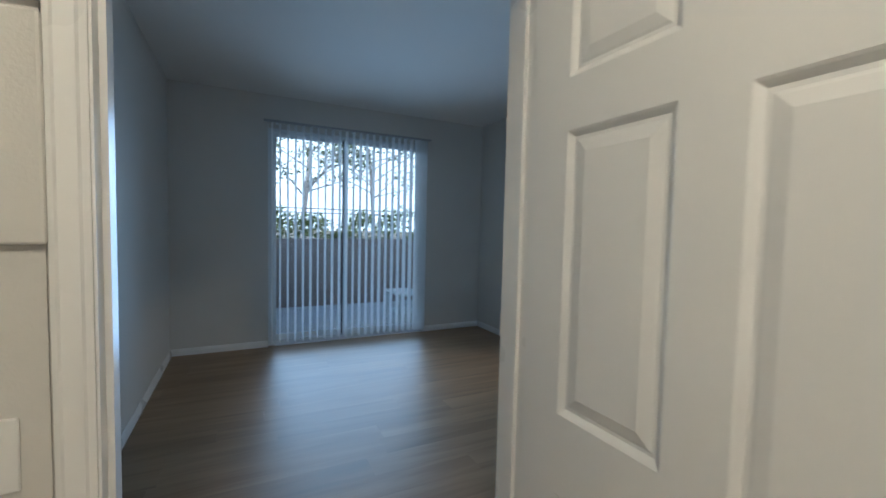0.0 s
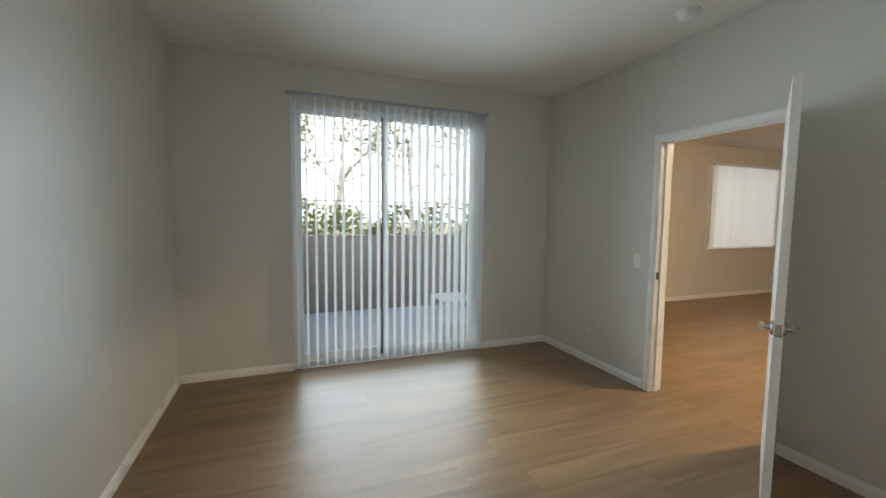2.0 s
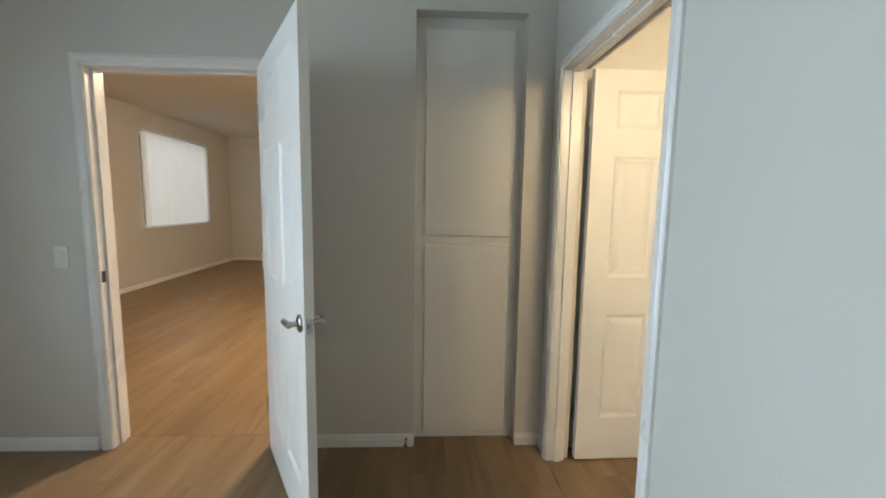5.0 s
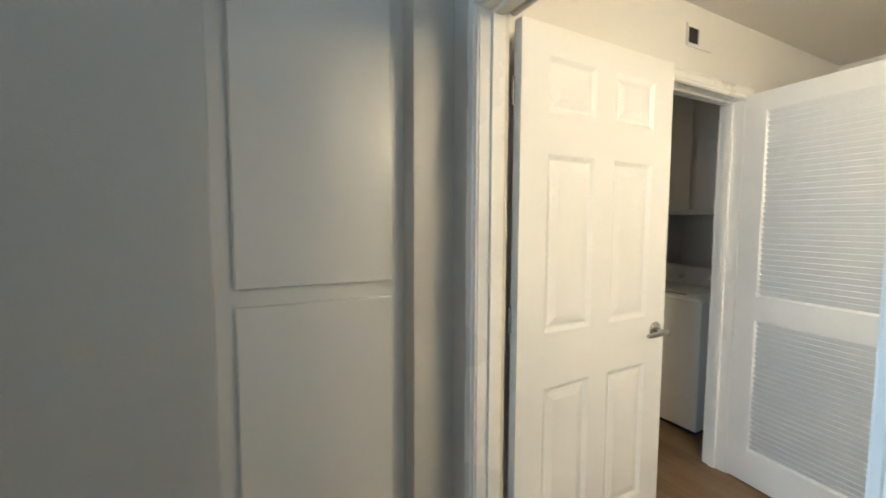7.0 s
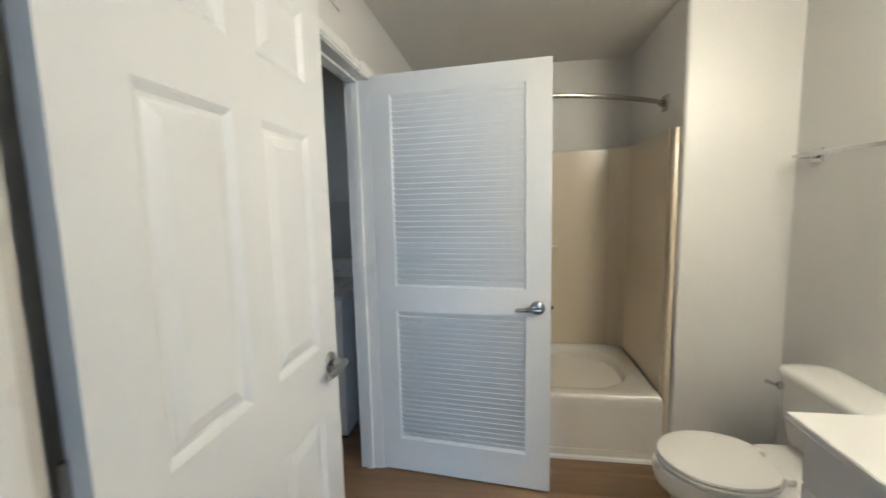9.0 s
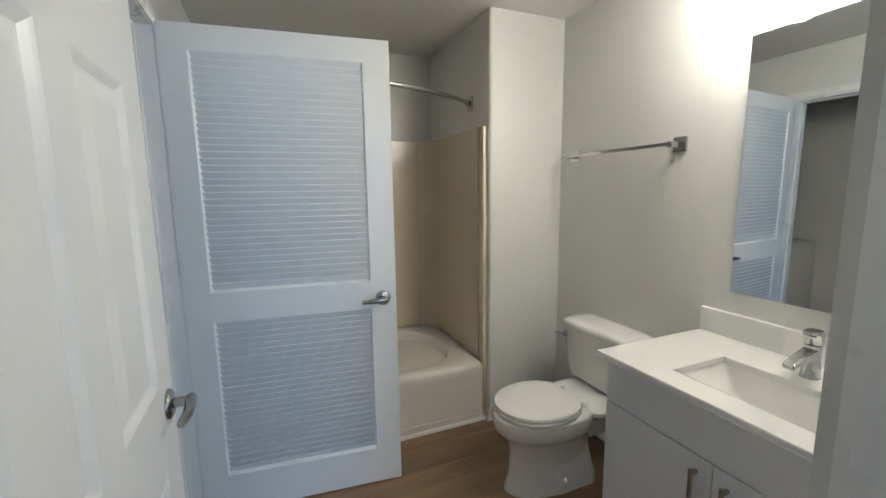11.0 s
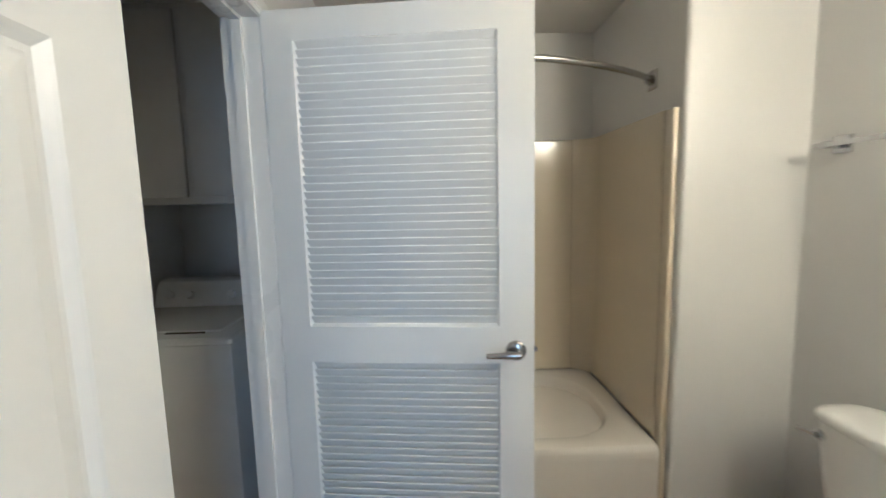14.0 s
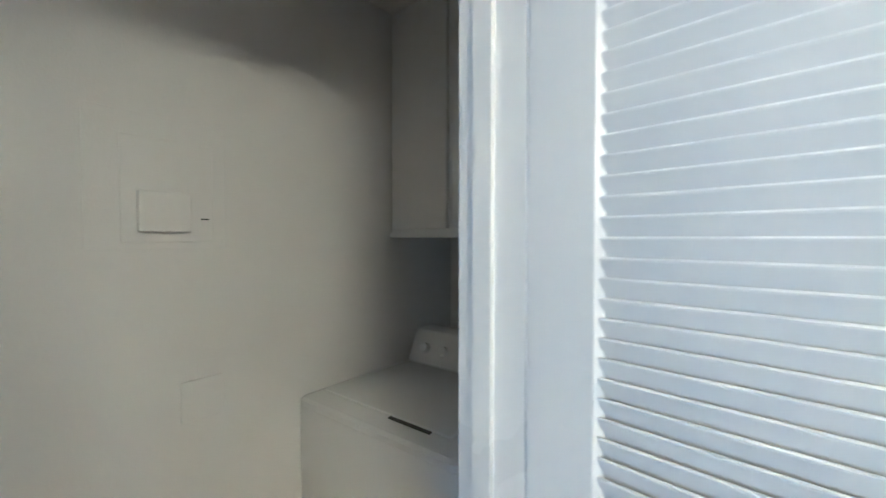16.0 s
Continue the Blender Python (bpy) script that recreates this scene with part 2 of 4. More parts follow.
def loft(bm, rings, cap0=True, cap1=True):
    rows = [[bm.verts.new(p) for p in r] for r in rings]
    k = len(rows[0])
    for a, b in zip(rows, rows[1:]):
        for i in range(k):
            bm.faces.new((a[i], a[(i + 1) % k], b[(i + 1) % k], b[i]))
    if cap0:
        bm.faces.new(rows[0][::-1])
    if cap1:
        bm.faces.new(rows[-1])


def ring(c, axis, r, seg=16):
    """A circle round c across the direction axis."""
    q = Vector(axis).to_track_quat("Z", "Y")
    return [Vector(c) + q @ Vector((r * math.cos(2 * math.pi * i / seg), r * math.sin(2 * math.pi * i / seg), 0)) for i in range(seg)]


def turned(bm, p0, p1, profile, seg=16):
    """A turned body from p0 to p1; profile: (share of the way, radius)."""
    a, d = Vector(p0), Vector(p1) - Vector(p0)
    loft(bm, [ring(a + d * s, d, r, seg) for s, r in profile])


def tube(bm, pts, r, seg=10):
    pts = [Vector(p) for p in pts]
    rs = []
    for i, p in enumerate(pts):
        d = pts[min(i + 1, len(pts) - 1)] - pts[max(i - 1, 0)]
        rs.append(ring(p, d, r if not isinstance(r, (list, tuple)) else r[i], seg))
    loft(bm, rs)


def rrect(cx, cy, w, h, r, z, n=4):
    out = []
    for k, (sx, sy) in enumerate(((1, 1), (-1, 1), (-1, -1), (1, -1))):
        for i in range(n + 1):
            a = math.pi / 2 * (k + i / n)
            out.append((cx + sx * (w / 2 - r) + r * math.cos(a), cy + sy * (h / 2 - r) + r * math.sin(a), z))
    return out


def slab(bm, axis, u0, u1, z0, z1, v0, v1, holes=()):
    """An upright slab along x or y with openings right through it."""
    us = sorted({u0, u1, *[h[0] for h in holes], *[h[2] for h in holes]})
    zs = sorted({z0, z1, *[h[1] for h in holes], *[h[3] for h in holes]})
    us, zs = [u for u in us if u0 <= u <= u1], [z for z in zs if z0 <= z <= z1]

    def solid(i, j):
        if not (0 <= i < len(us) - 1 and 0 <= j < len(zs) - 1):
            return False
        cu, cz = (us[i] + us[i + 1]) / 2, (zs[j] + zs[j + 1]) / 2
        return not any(h[0] < cu < h[2] and h[1] < cz < h[3] for h in holes)

    def P(u, v, z):
        return (u, v, z) if axis == "x" else (v, u, z)

    def quad(*ps):
        bm.faces.new([bm.verts.new(P(*p)) for p in ps])

    for i in range(len(us) - 1):
        for j in range(len(zs) - 1):
            if not solid(i, j):
                continue
            a, b, c, d = us[i], us[i + 1], zs[j], zs[j + 1]
            quad((a, v0, c), (b, v0, c), (b, v0, d), (a, v0, d))
            quad((a, v1, c), (a, v1, d), (b, v1, d), (b, v1, c))
            for di, dj, e in ((-1, 0, ((a, c), (a, d))), (1, 0, ((b, c), (b, d))), (0, -1, ((a, c), (b, c))), (0, 1, ((a, d), (b, d)))):
                if not solid(i + di, j + dj):
                    (p, q), (r, s) = e
                    quad((p, v0, q), (r, v0, s), (r, v1, s), (p, v1, q))
    bmesh.ops.remove_doubles(bm, verts=bm.verts, dist=0.0002)


def wall(name, axis, u0, u1, z0, z1, v0, v1, holes=(), mat=WALL, label="smooth greige painted plaster wall"):
    bm = bmesh.new()
    slab(bm, axis, u0, u1, z0, z1, v0, v1, holes)
    return tagged(link(name, bm, mat), label, "wall", kind="structure")


# ---- rooms ----
wall("wall_west", "y", -0.12, WY + T, 0, HB, -T, 0)
wall("wall_south", "x", -T, RX, 0, HB, -T, 0, [ENT, BATH])
wall("wall_north", "x", 0, RX, 0, HB, WY, WY + T, [WIN])
wall("wall_east", "y", 0.0, VY1 + T, 0, HB, RX, RX + T, [LIV, NICHE])
wall("wall_bath_west", "y", BY, -T, 0, HW, BX0 - 0.1, BX0, mat=BATHWALL_LIFTED, label="smooth painted bathroom wall, colour lightened to make up for weak light")
wall("wall_bath_east", "y", BY, -T, 0, HW, BX1, BX1 + T, [LDY], mat=BATHWALL_LIFTED, label="smooth painted bathroom wall, colour lightened to make up for weak light")
wall("wall_bath_south", "x", BX0 - 0.1, LX1 + 0.1, 0, HW, BY - 0.1, BY, mat=BATHWALL_LIFTED, label="smooth painted bathroom wall, colour lightened to make up for weak light")
bm = bmesh.new()
abox(bm, BX0, BY, 0, WGX, WGY, HW)
nose = [e for e in bm.edges if all(abs(v.co.x - WGX) < 1e-4 and abs(v.co.y - WGY) < 1e-4 for v in e.verts)]
bmesh.ops.bevel(bm, geom=nose, offset=0.018, segments=5, affect="EDGES", profile=0.5)
tagged(link("wall_tub_wing", bm, BATHWALL_LIFTED, smooth=True), "painted wing wall with a rounded corner beside the tub", "wall", kind="structure")
wall("wall_laundry_east", "y", BY, 0.0, 0, HW, LX1, LX1 + 0.1, mat=BATHWALL_LIFTED, label="smooth painted bathroom wall, colour lightened to make up for weak light")
wall("wall_laundry_north", "x", RX + T, LX1, 0, HW, -0.6, -0.5, mat=BATHWALL_LIFTED, label="smooth painted bathroom wall, colour lightened to make up for weak light")
wall("wall_hall_west", "y", -3.0, -T, 0, HB, 0.0, 0.1)
wall("wall_hall_south", "x", 0.0, BX0 - 0.1, 0, HB, -3.1, -3.0)
wall("wall_hall_east", "y", -3.0, -T, HW, HB, BX0 - 0.1, BX0)
wall("wall_living_north", "x", RX + T, VX1, 0, HB, VY1, VY1 + T, [LWIN], label="beige painted living-room wall")
wall("wall_living_east", "y", -1.0, VY1 + T, 0, HB, VX1, VX1 + T)
wall("wall_living_south", "x", LX1 + 0.1, VX1, 0, HB, -1.0, -0.9)


def ceiling(name, x0, y0, x1, y1, z):
    return tagged(link(name, boxed(x0, y0, z, x1, y1, z + 0.08), CEIL), "plain white painted ceiling", "ceiling", kind="structure")


ceiling("ceiling", -T, -T, RX + T, WY + T, HB)
ceiling("ceiling_bath", BX0 - 0.1, BY - 0.1, LX1 + 0.1, -T - 0.003, HW)
ceiling("ceiling_hall", 0.0, -3.1, BX0 - 0.1, -T - 0.003, HB)
ceiling("ceiling_living", RX + T + 0.003, -1.0, VX1 + T, VY1 + T, HB)
tagged(link("roof", boxed(-0.5, -3.4, HB + 0.12, VX1 + 0.4, WY + 0.35, HB + 0.3), FACADE), "flat stucco roof edge", "roof", kind="structure")

# floor slab under the planks
bm = bmesh.new()
for r in ((-T, -T, RX + T, WY + 0.02), (0.0, -3.1, LX1 + 0.1, -T), (RX + T, -1.0, VX1 + T, VY1 + T)):
    abox(bm, r[0], r[1], -0.12, r[2], r[3], -0.006)
FLOOR = tagged(link("floor", bm, DARK), "oak-look vinyl plank floor laid lengthwise", "floor", kind="structure")


def baseboard(axis, u0, u1, v, side, mat=TRIM):
    """side: +1 when the room lies at larger v."""
    prof = ((0, 0), (0.014, 0), (0.014, 0.044), (0.010, 0.053), (0.009, 0.062), (0.004, 0.07), (0, 0.07))
    bm = bmesh.new()
    ends = []
    for u in (u0, u1):
        ends.append([(u, v + side * d, z) if axis == "x" else (v + side * d, u, z) for d, z in prof])
    loft(bm, ends)
    return tagged(link("baseboard", bm, mat), "white painted wooden baseboard", "baseboard", kind="structure")


baseboard("y", 0.016, WY - 0.016, 0.0, 1)
baseboard("x", 0.0, ENT[0] - 0.055, 0.0, 1)
baseboard("x", ENT[2] + 0.055, BATH[0] - 0.055, 0.0, 1)
baseboard("x", BATH[2] + 0.055, RX, 0.0, 1)
baseboard("x", 0.0, WIN[0] - 0.004, WY, -1)
baseboard("x", WIN[2] + 0.004, RX, WY, -1)
baseboard("y", LIV[2] + 0.057, WY - 0.016, RX, -1)
baseboard("y", 0.724, LIV[0] - 0.057, RX, -1)
baseboard("y", 0.016, 0.148, RX, -1)
baseboard("y", WGY, -0.95, BX0, 1)
baseboard("x", BX0 + 0.016, WGX + 0.002, WGY, 1)
baseboard("y", -1.915, WGY + 0.013, WGX + 0.001, 1)
baseboard("y", -0.6, -1.94, LX1, -1)
baseboard("x", RX + T, VX1 - 0.016, VY1, -1)
baseboard("y", -0.9, VY1, VX1, -1)
baseboard("y", LIV[2] + 0.06, VY1 - 0.016, RX + T, 1)


def casing(parent, axis, v, side, a0, a1, top, mat=TRIM, w=0.058, legs=(True, True)):
    """Moulded trim round an opening on the wall face v."""
    prof = ((0.004, 0), (0.004, 0.009), (0.014, 0.012), (0.018, 0.016), (0.044, 0.017), (0.050, 0.013), (w, 0.011), (w, 0))

    def P(u, d, z):
        return (u, v + side * d, z) if axis == "x" else (v + side * d, u, z)

    for k, (a, s) in enumerate(((a0, -1), (a1, 1))):
        if legs[k]:
            bm = bmesh.new()
            loft(bm, [[P(a + s * u, d, 0) for u, d in prof], [P(a + s * u, d, top + u) for u, d in prof]])
            part("casing", bm, mat, parent)
    bm = bmesh.new()
    loft(bm, [[P(a0 - u, d, top + u) for u, d in prof], [P(a1 + u, d, top + u) for u, d in prof]])
    part("casing", bm, mat, parent)


def jamb(parent, axis, a0, a1, top, v0, v1, stop_v, mat=TRIM, t=0.02):
    """Lining of an opening, with its stop strips. a0, a1, top: the rough opening."""
    def B(bm, ua, va, za, ub, vb, zb):
        if axis == "x":
            abox(bm, ua, va, za, ub, vb, zb)
        else:
            abox(bm, va, ua, za, vb, ub, zb)
    for s in ((a0, a0 + t, 0, top - t), (a1 - t, a1, 0, top - t), (a0, a1, top - t, top)):
        bm = bmesh.new()
        B(bm, s[0], v0 - 0.002, s[2], s[1], v1 + 0.002, s[3])
        part("jamb", bm, mat, parent)
    for s in ((a0 + t, a0 + t + 0.011, 0, top - t - 0.011), (a1 - t - 0.011, a1 - t, 0, top - t - 0.011), (a0 + t, a1 - t, top - t - 0.011, top - t)):
        bm = bmesh.new()
        B(bm, s[0], stop_v - 0.017, s[2], s[1], stop_v + 0.017, s[3])
        part("door_stop", bm, mat, parent)


def panel_side(bm, w, h, y, out, panels):
    """One face of a moulded door at depth y; out: +1 or -1, the way it faces."""
    us = sorted({0, w, *[p[0] for p in panels], *[p[2] for p in panels]})
    zs = sorted({0, h, *[p[1] for p in panels], *[p[3] for p in panels]})
    for a, b in zip(us, us[1:]):
        for c, d in zip(zs, zs[1:]):
            cu, cz = (a + b) / 2, (c + d) / 2
            if not any(p[0] < cu < p[2] and p[1] < cz < p[3] for p in panels):
                bm.faces.new([bm.verts.new(q) for q in ((a, y, c), (b, y, c), (b, y, d), (a, y, d))])
    for x0, z0, x1, z1 in panels:
        rows = []
        for o, depth in ((0, 0), (0.005, 0.0025), (0.016, 0.010), (0.024, 0.010), (0.030, 0.0075), (0.053, 0.0018)):
            yy = y - out * depth
            rows.append([bm.verts.new(q) for q in ((x0 + o, yy, z0 + o), (x1 - o, yy, z0 + o), (x1 - o, yy, z1 - o), (x0 + o, yy, z1 - o))])
        for a, b in zip(rows, rows[1:]):
            for i in range(4):
                bm.faces.new((a[i], a[(i + 1) % 4], b[(i + 1) % 4], b[i]))
        bm.faces.new(rows[-1])


def six_panel(w, h, t=0.035, stile=0.118, mid=0.10, rows=((0.235, 0.80), (0.995, 1.605), (1.74, 1.925))):
    pw = (w - 2 * stile - mid) / 2
    cols = ((stile, stile + pw), (stile + pw + mid, w - stile))
    panels = [(a, c, b, d) for a, b in cols for c, d in rows]
    bm = bmesh.new()
    panel_side(bm, w, h, 0.0, -1, panels)
    panel_side(bm, w, h, t, 1, panels)
    for q in (((0, 0, 0), (0, t, 0), (0, t, h), (0, 0, h)), ((w, 0, 0), (w, t, 0), (w, t, h), (w, 0, h)),
              ((0, 0, h), (w, 0, h), (w, t, h), (0, t, h)), ((0, 0, 0), (w, 0, 0), (w, t, 0), (0, t, 0))):
        bm.faces.new([bm.verts.new(p) for p in q])
    bmesh.ops.remove_doubles(bm, verts=bm.verts, dist=0.0003)
    return bm


def lever(parent, x, z, y, out, toward, mat=NICKEL, name="lever_handle", length=0.098):
    """Lever on the face y of a door leaf; toward: -1 when the lever points to the hinge."""
    bm = bmesh.new()
    turned(bm, (x, y, z), (x, y + out * 0.012, z), ((0, 0.034), (0.35, 0.034), (0.7, 0.031), (1, 0.024)), 24)
    turned(bm, (x, y + out * 0.011, z), (x, y + out * 0.044, z), ((0, 0.012), (0.7, 0.011), (1, 0.013)), 14)
    yy = y + out * 0.044
    pts = [(x - toward * 0.012, yy, z), (x + toward * 0.02, yy + out * 0.003, z + 0.001), (x + toward * 0.06, yy + out * 0.004, z - 0.002), (x + toward * length, yy - out * 0.004, z - 0.006)]
    tube(bm, pts, [0.012, 0.0125, 0.0105, 0.0085], 12)
    h = part(name, bm, mat, parent, "satin nickel lever handle", local=True, smooth=True)
    return h


def latch(parent, w, z, t):
    part("latch_plate", boxed(w - 0.0005, t / 2 - 0.013, z - 0.028, w + 0.0015, t / 2 + 0.013, z + 0.028), NICKEL, parent, "metal latch plate", local=True)
    part("latch_bolt", boxed(w + 0.0016, t / 2 - 0.006, z - 0.008, w + 0.0115, t / 2 + 0.006, z + 0.008, 0.002), NICKEL, parent, "metal latch bolt", local=True)


def hinges(parent, t, zs=(0.25, 1.05, 1.8), y=0.0):
    for z in zs:
        bm = bmesh.new()
        turned(bm, (-0.004, y, z - 0.045), (-0.004, y, z + 0.045), ((0, 0.0065), (1, 0.0065)), 10)
        part("hinge", bm, NICKEL, parent, "metal butt hinge", local=True, smooth=True)


def leaf_at(root, name, bm, hx, hy, angle, label, mat=DOORWHITE, z=0.012):
    """angle: degrees of the leaf's width direction, from +x towards +y."""
    m = pose(hx, hy, z, 0, 0, angle)
    ob = part(name, bm, mat, root, label, m=m)
    return ob


# hall door, swung out into the hall
d1 = base("door_1", 0.88, -0.06, 0, "white six-panel hall door standing open", "door", kind="structure")
jamb(d1, "x", ENT[0], ENT[2], ENT[3], -T, 0.0, -0.07)
casing(d1, "x", 0.0, 1, ENT[0] + 0.02, ENT[2] - 0.02, ENT[3] - 0.02)
casing(d1, "x", -T, -1, ENT[0] + 0.02, ENT[2] - 0.02, ENT[3] - 0.02, legs=(True, False))
leaf = leaf_at(d1, "door_leaf", six_panel(0.89, 2.02, stile=0.125, mid=0.113, rows=((0.235, 0.72), (0.915, 1.585), (1.705, 1.90))), 1.338, -0.135, -89, "white moulded six-panel door leaf")
lever(leaf, 0.83, 0.93, 0.0, -1, -1)
lever(leaf, 0.83, 0.93, 0.035, 1, -1)
latch(leaf, 0.89, 0.93, 0.035)
hinges(leaf, 0.035, y=0.035)

# bathroom door, swung into the bathroom
d2 = base("door_2", 3.03, -0.06, 0, "white six-panel bathroom door standing open", "door", kind="structure")
jamb(d2, "x", BATH[0], BATH[2], BATH[3], -T + 0.03, 0.0, -0.055)
casing(d2, "x", 0.0, 1, BATH[0] + 0.02, BATH[2] - 0.02, BATH[3] - 0.02)
casing(d2, "x", -T, -1, BATH[0] + 0.02, BATH[2] - 0.02, BATH[3] - 0.02, legs=(False, False))
leaf = leaf_at(d2, "door_leaf", six_panel(0.79, 2.02), 3.450, -0.148, -89, "white moulded six-panel door leaf")
lever(leaf, 0.73, 0.93, 0.0, -1, -1)
lever(leaf, 0.73, 0.93, 0.035, 1, -1)
latch(leaf, 0.79, 0.93, 0.035)
hinges(leaf, 0.035, y=0.035)
part("strike_plate", boxed(BATH[0] + 0.019, -0.115, 0.89, BATH[0] + 0.022, -0.085, 0.97), NICKEL, d2, "metal strike plate")

# living-room door, swung into the bedroom
d3 = base("door_3", RX + 0.06, 1.94, 0, "white six-panel living-room door standing half open", "door", kind="structure")
jamb(d3, "y", LIV[0], LIV[2], LIV[3], RX, RX + T, RX + 0.06)
casing(d3, "y", RX, -1, LIV[0] + 0.02, LIV[2] - 0.02, LIV[3] - 0.02)
casing(d3, "y", RX + T, 1, LIV[0] + 0.02, LIV[2] - 0.02, LIV[3] - 0.02)
leaf = leaf_at(d3, "door_leaf", six_panel(0.85, 2.02), 3.600, 1.520, 210, "white moulded six-panel door leaf")
lever(leaf, 0.79, 0.915, 0.0, -1, -1)
lever(leaf, 0.79, 0.915, 0.035, 1, -1)
latch(leaf, 0.85, 0.915, 0.035)
hinges(leaf, 0.035, y=0.0)
# solid dark plate, its colour is the shade inside the latch hole
part("strike_plate", boxed(RX + 0.008, LIV[2] - 0.022, 0.93, RX + 0.034, LIV[2] - 0.019, 0.99), DARK, d3, "flat dark plate for the shade in the latch hole")

# laundry opening with its louvered door swung out across the bathroom
d4 = base("door_4", BX1, -1.72, 0, "white louvered laundry door standing open", "door", kind="structure")
jamb(d4, "y", LDY[0], LDY[2], LDY[3], BX1, BX1 + T, BX1 + 0.07)
casing(d4, "y", BX1, -1, LDY[0] + 0.02, LDY[2] - 0.02, LDY[3] - 0.02, legs=(True, True))
LW, LH, LT = 0.862, 2.03, 0.035
UP, LO = (0.1, 0.995, LW - 0.114, 1.935), (0.1, 0.175, LW - 0.114, 0.87)
bm = bmesh.new()
slab(bm, "x", 0, LW, 0, LH, 0, LT, [UP, LO])
lv = leaf_at(d4, "louvered_leaf", bm, 3.572, -1.713, 173.8, "white louvered wooden door leaf")
for x0, z0, x1, z1 in (UP, LO):
    # bevelled surround of the slats, mitred at the corners
    bm = bmesh.new()
    rows = [[bm.verts.new((cx + sx * o, y, cz + sz * o)) for o, y in ((0.0002, 0.0008), (0.009, 0.010), (0.009, LT - 0.010), (0.0002, LT - 0.0008))]
            for cx, cz, sx, sz in ((x0, z0, 1, 1), (x1, z0, -1, 1), (x1, z1, -1, -1), (x0, z1, 1, -1))]
    for k in range(4):
        a, b = rows[k], rows[(k + 1) % 4]
        for q in range(4):
            bm.faces.new((a[q], a[(q + 1) % 4], b[(q + 1) % 4], b[q]))
    part("louver_bead", bm, DOORWHITE, lv, local=True)
SL = bmesh.new()
prof = ((0.0085, -0.0140), (0.0080, -0.0165), (0.0092, -0.0185), (0.0112, -0.0190), (0.0132, -0.0180), (0.0322, 0.0140), (0.0332, 0.0168), (0.0318, 0.0190), (0.0294, 0.0190), (0.0280, 0.0175), (0.0104, -0.0132))
prof = [(LT - 0.0113 - (y - 0.008) * 0.875, z) for y, z in prof]
loft(SL, [[(UP[0] + 0.006, y, z) for y, z in prof], [(UP[2] - 0.006, y, z) for y, z in prof]])
slat = part("slat", SL, DOORWHITE, lv, local=True)
first = True
for x0, z0, x1, z1 in (UP, LO):
    n = round((z1 - z0 - 0.012) / 0.0264)
    for i in range(n):
        z = z0 + 0.006 + (i + 0.5) * (z1 - z0 - 0.012) / n
        if first:
            o, first = slat, False
        else:
            o = new("slat", slat.data)
            o.parent = lv
        o.matrix_basis = pose(0, 0, z)
lever(lv, 0.802, 0.915, LT, 1, -1)
lever(lv, 0.802, 0.915, 0.0, -1, -1)
latch(lv, LW, 0.915, LT)
hinges(lv, LT, y=LT)

# ---- patio door and its blinds ----
w1 = base("window_1", 1.83, WY + 0.06, 0, "white sliding glass patio door, closed", "window", kind="structure")
x0, _, x1, zt = WIN
Y0, Y1 = WY + 0.03, WY + 0.11
for b in ((x0, Y0, 0, x0 + 0.045, Y1, zt), (x1 - 0.045, Y0, 0, x1, Y1, zt), (x0 + 0.045, Y0, zt - 0.035, x1 - 0.045, Y1, zt), (x0 + 0.045, Y0, 0, x1 - 0.045, Y1, 0.045)):
    part("window_frame", boxed(*b, 0.004), ALU, w1)
XM = 1.755


def sash(a, b, y):
    for q in ((a, 0.045, a + 0.042, zt - 0.035), (b - 0.042, 0.045, b, zt - 0.035), (a + 0.042, 0.045, b - 0.042, 0.115), (a + 0.042, zt - 0.075, b - 0.042, zt - 0.035)):
        part("sash", boxed(q[0], y, q[1], q[2], y + 0.032, q[3], 0.003), ALU, w1)
    g = part("pane", boxed(a + 0.038, y + 0.013, 0.11, b - 0.038, y + 0.019, zt - 0.07), GLASS, w1, "clear glass pane")
    g.visible_shadow = False


sash(x0 + 0.045, XM + 0.025, Y0 + 0.044)
sash(XM - 0.022, x1 - 0.045, Y0 + 0.006)
part("weather_strip", boxed(XM - 0.030, Y0 + 0.004, 0.05, XM - 0.0225, Y0 + 0.042, zt - 0.05), DARK, w1, "black rubber weather strip")
bm = boxed(x1 - 0.088, Y0 - 0.022, 0.95, x1 - 0.062, Y0 + 0.006, 1.17, 0.006, 2)
part("pull_handle", bm, DARK, w1, "dark pull handle")

vb = base("vertical_blind", 1.83, 3.735, 2.46, "white vertical blind with its vanes turned open over the patio door", "blind")
part("headrail", boxed(0.862, 3.712, 2.443, 2.79, 3.757, 2.462, 0.003), RAIL, vb, "white aluminium headrail")


def vane_mesh(h, w=0.089):
    bm = bmesh.new()
    k = 6
    front, back = [], []
    for i in range(k + 1):
        u = -w / 2 + w * i / k
        c = 0.006 * (1 - (2 * u / w) ** 2)
        front.append((c, u)); back.append((c - 0.0012, u))
    outline = front + back[::-1]
    loft(bm, [[(x, y, 0) for x, y in outline], [(x, y, h) for x, y in outline]])
    return bm


for xx in (1.0, 1.83, 2.65):
    part("bracket", boxed(xx - 0.015, 3.757, 2.44, xx + 0.015, WY - 0.0005, 2.462), ALU, vb)
random.seed(5)
vane = part("vane", vane_mesh(2.384, 0.084), VANE, vb, smooth=False)
xs = [0.945 + i * 0.0795 for i in range(21)] + [2.612, 2.640, 2.668, 2.696, 2.722]
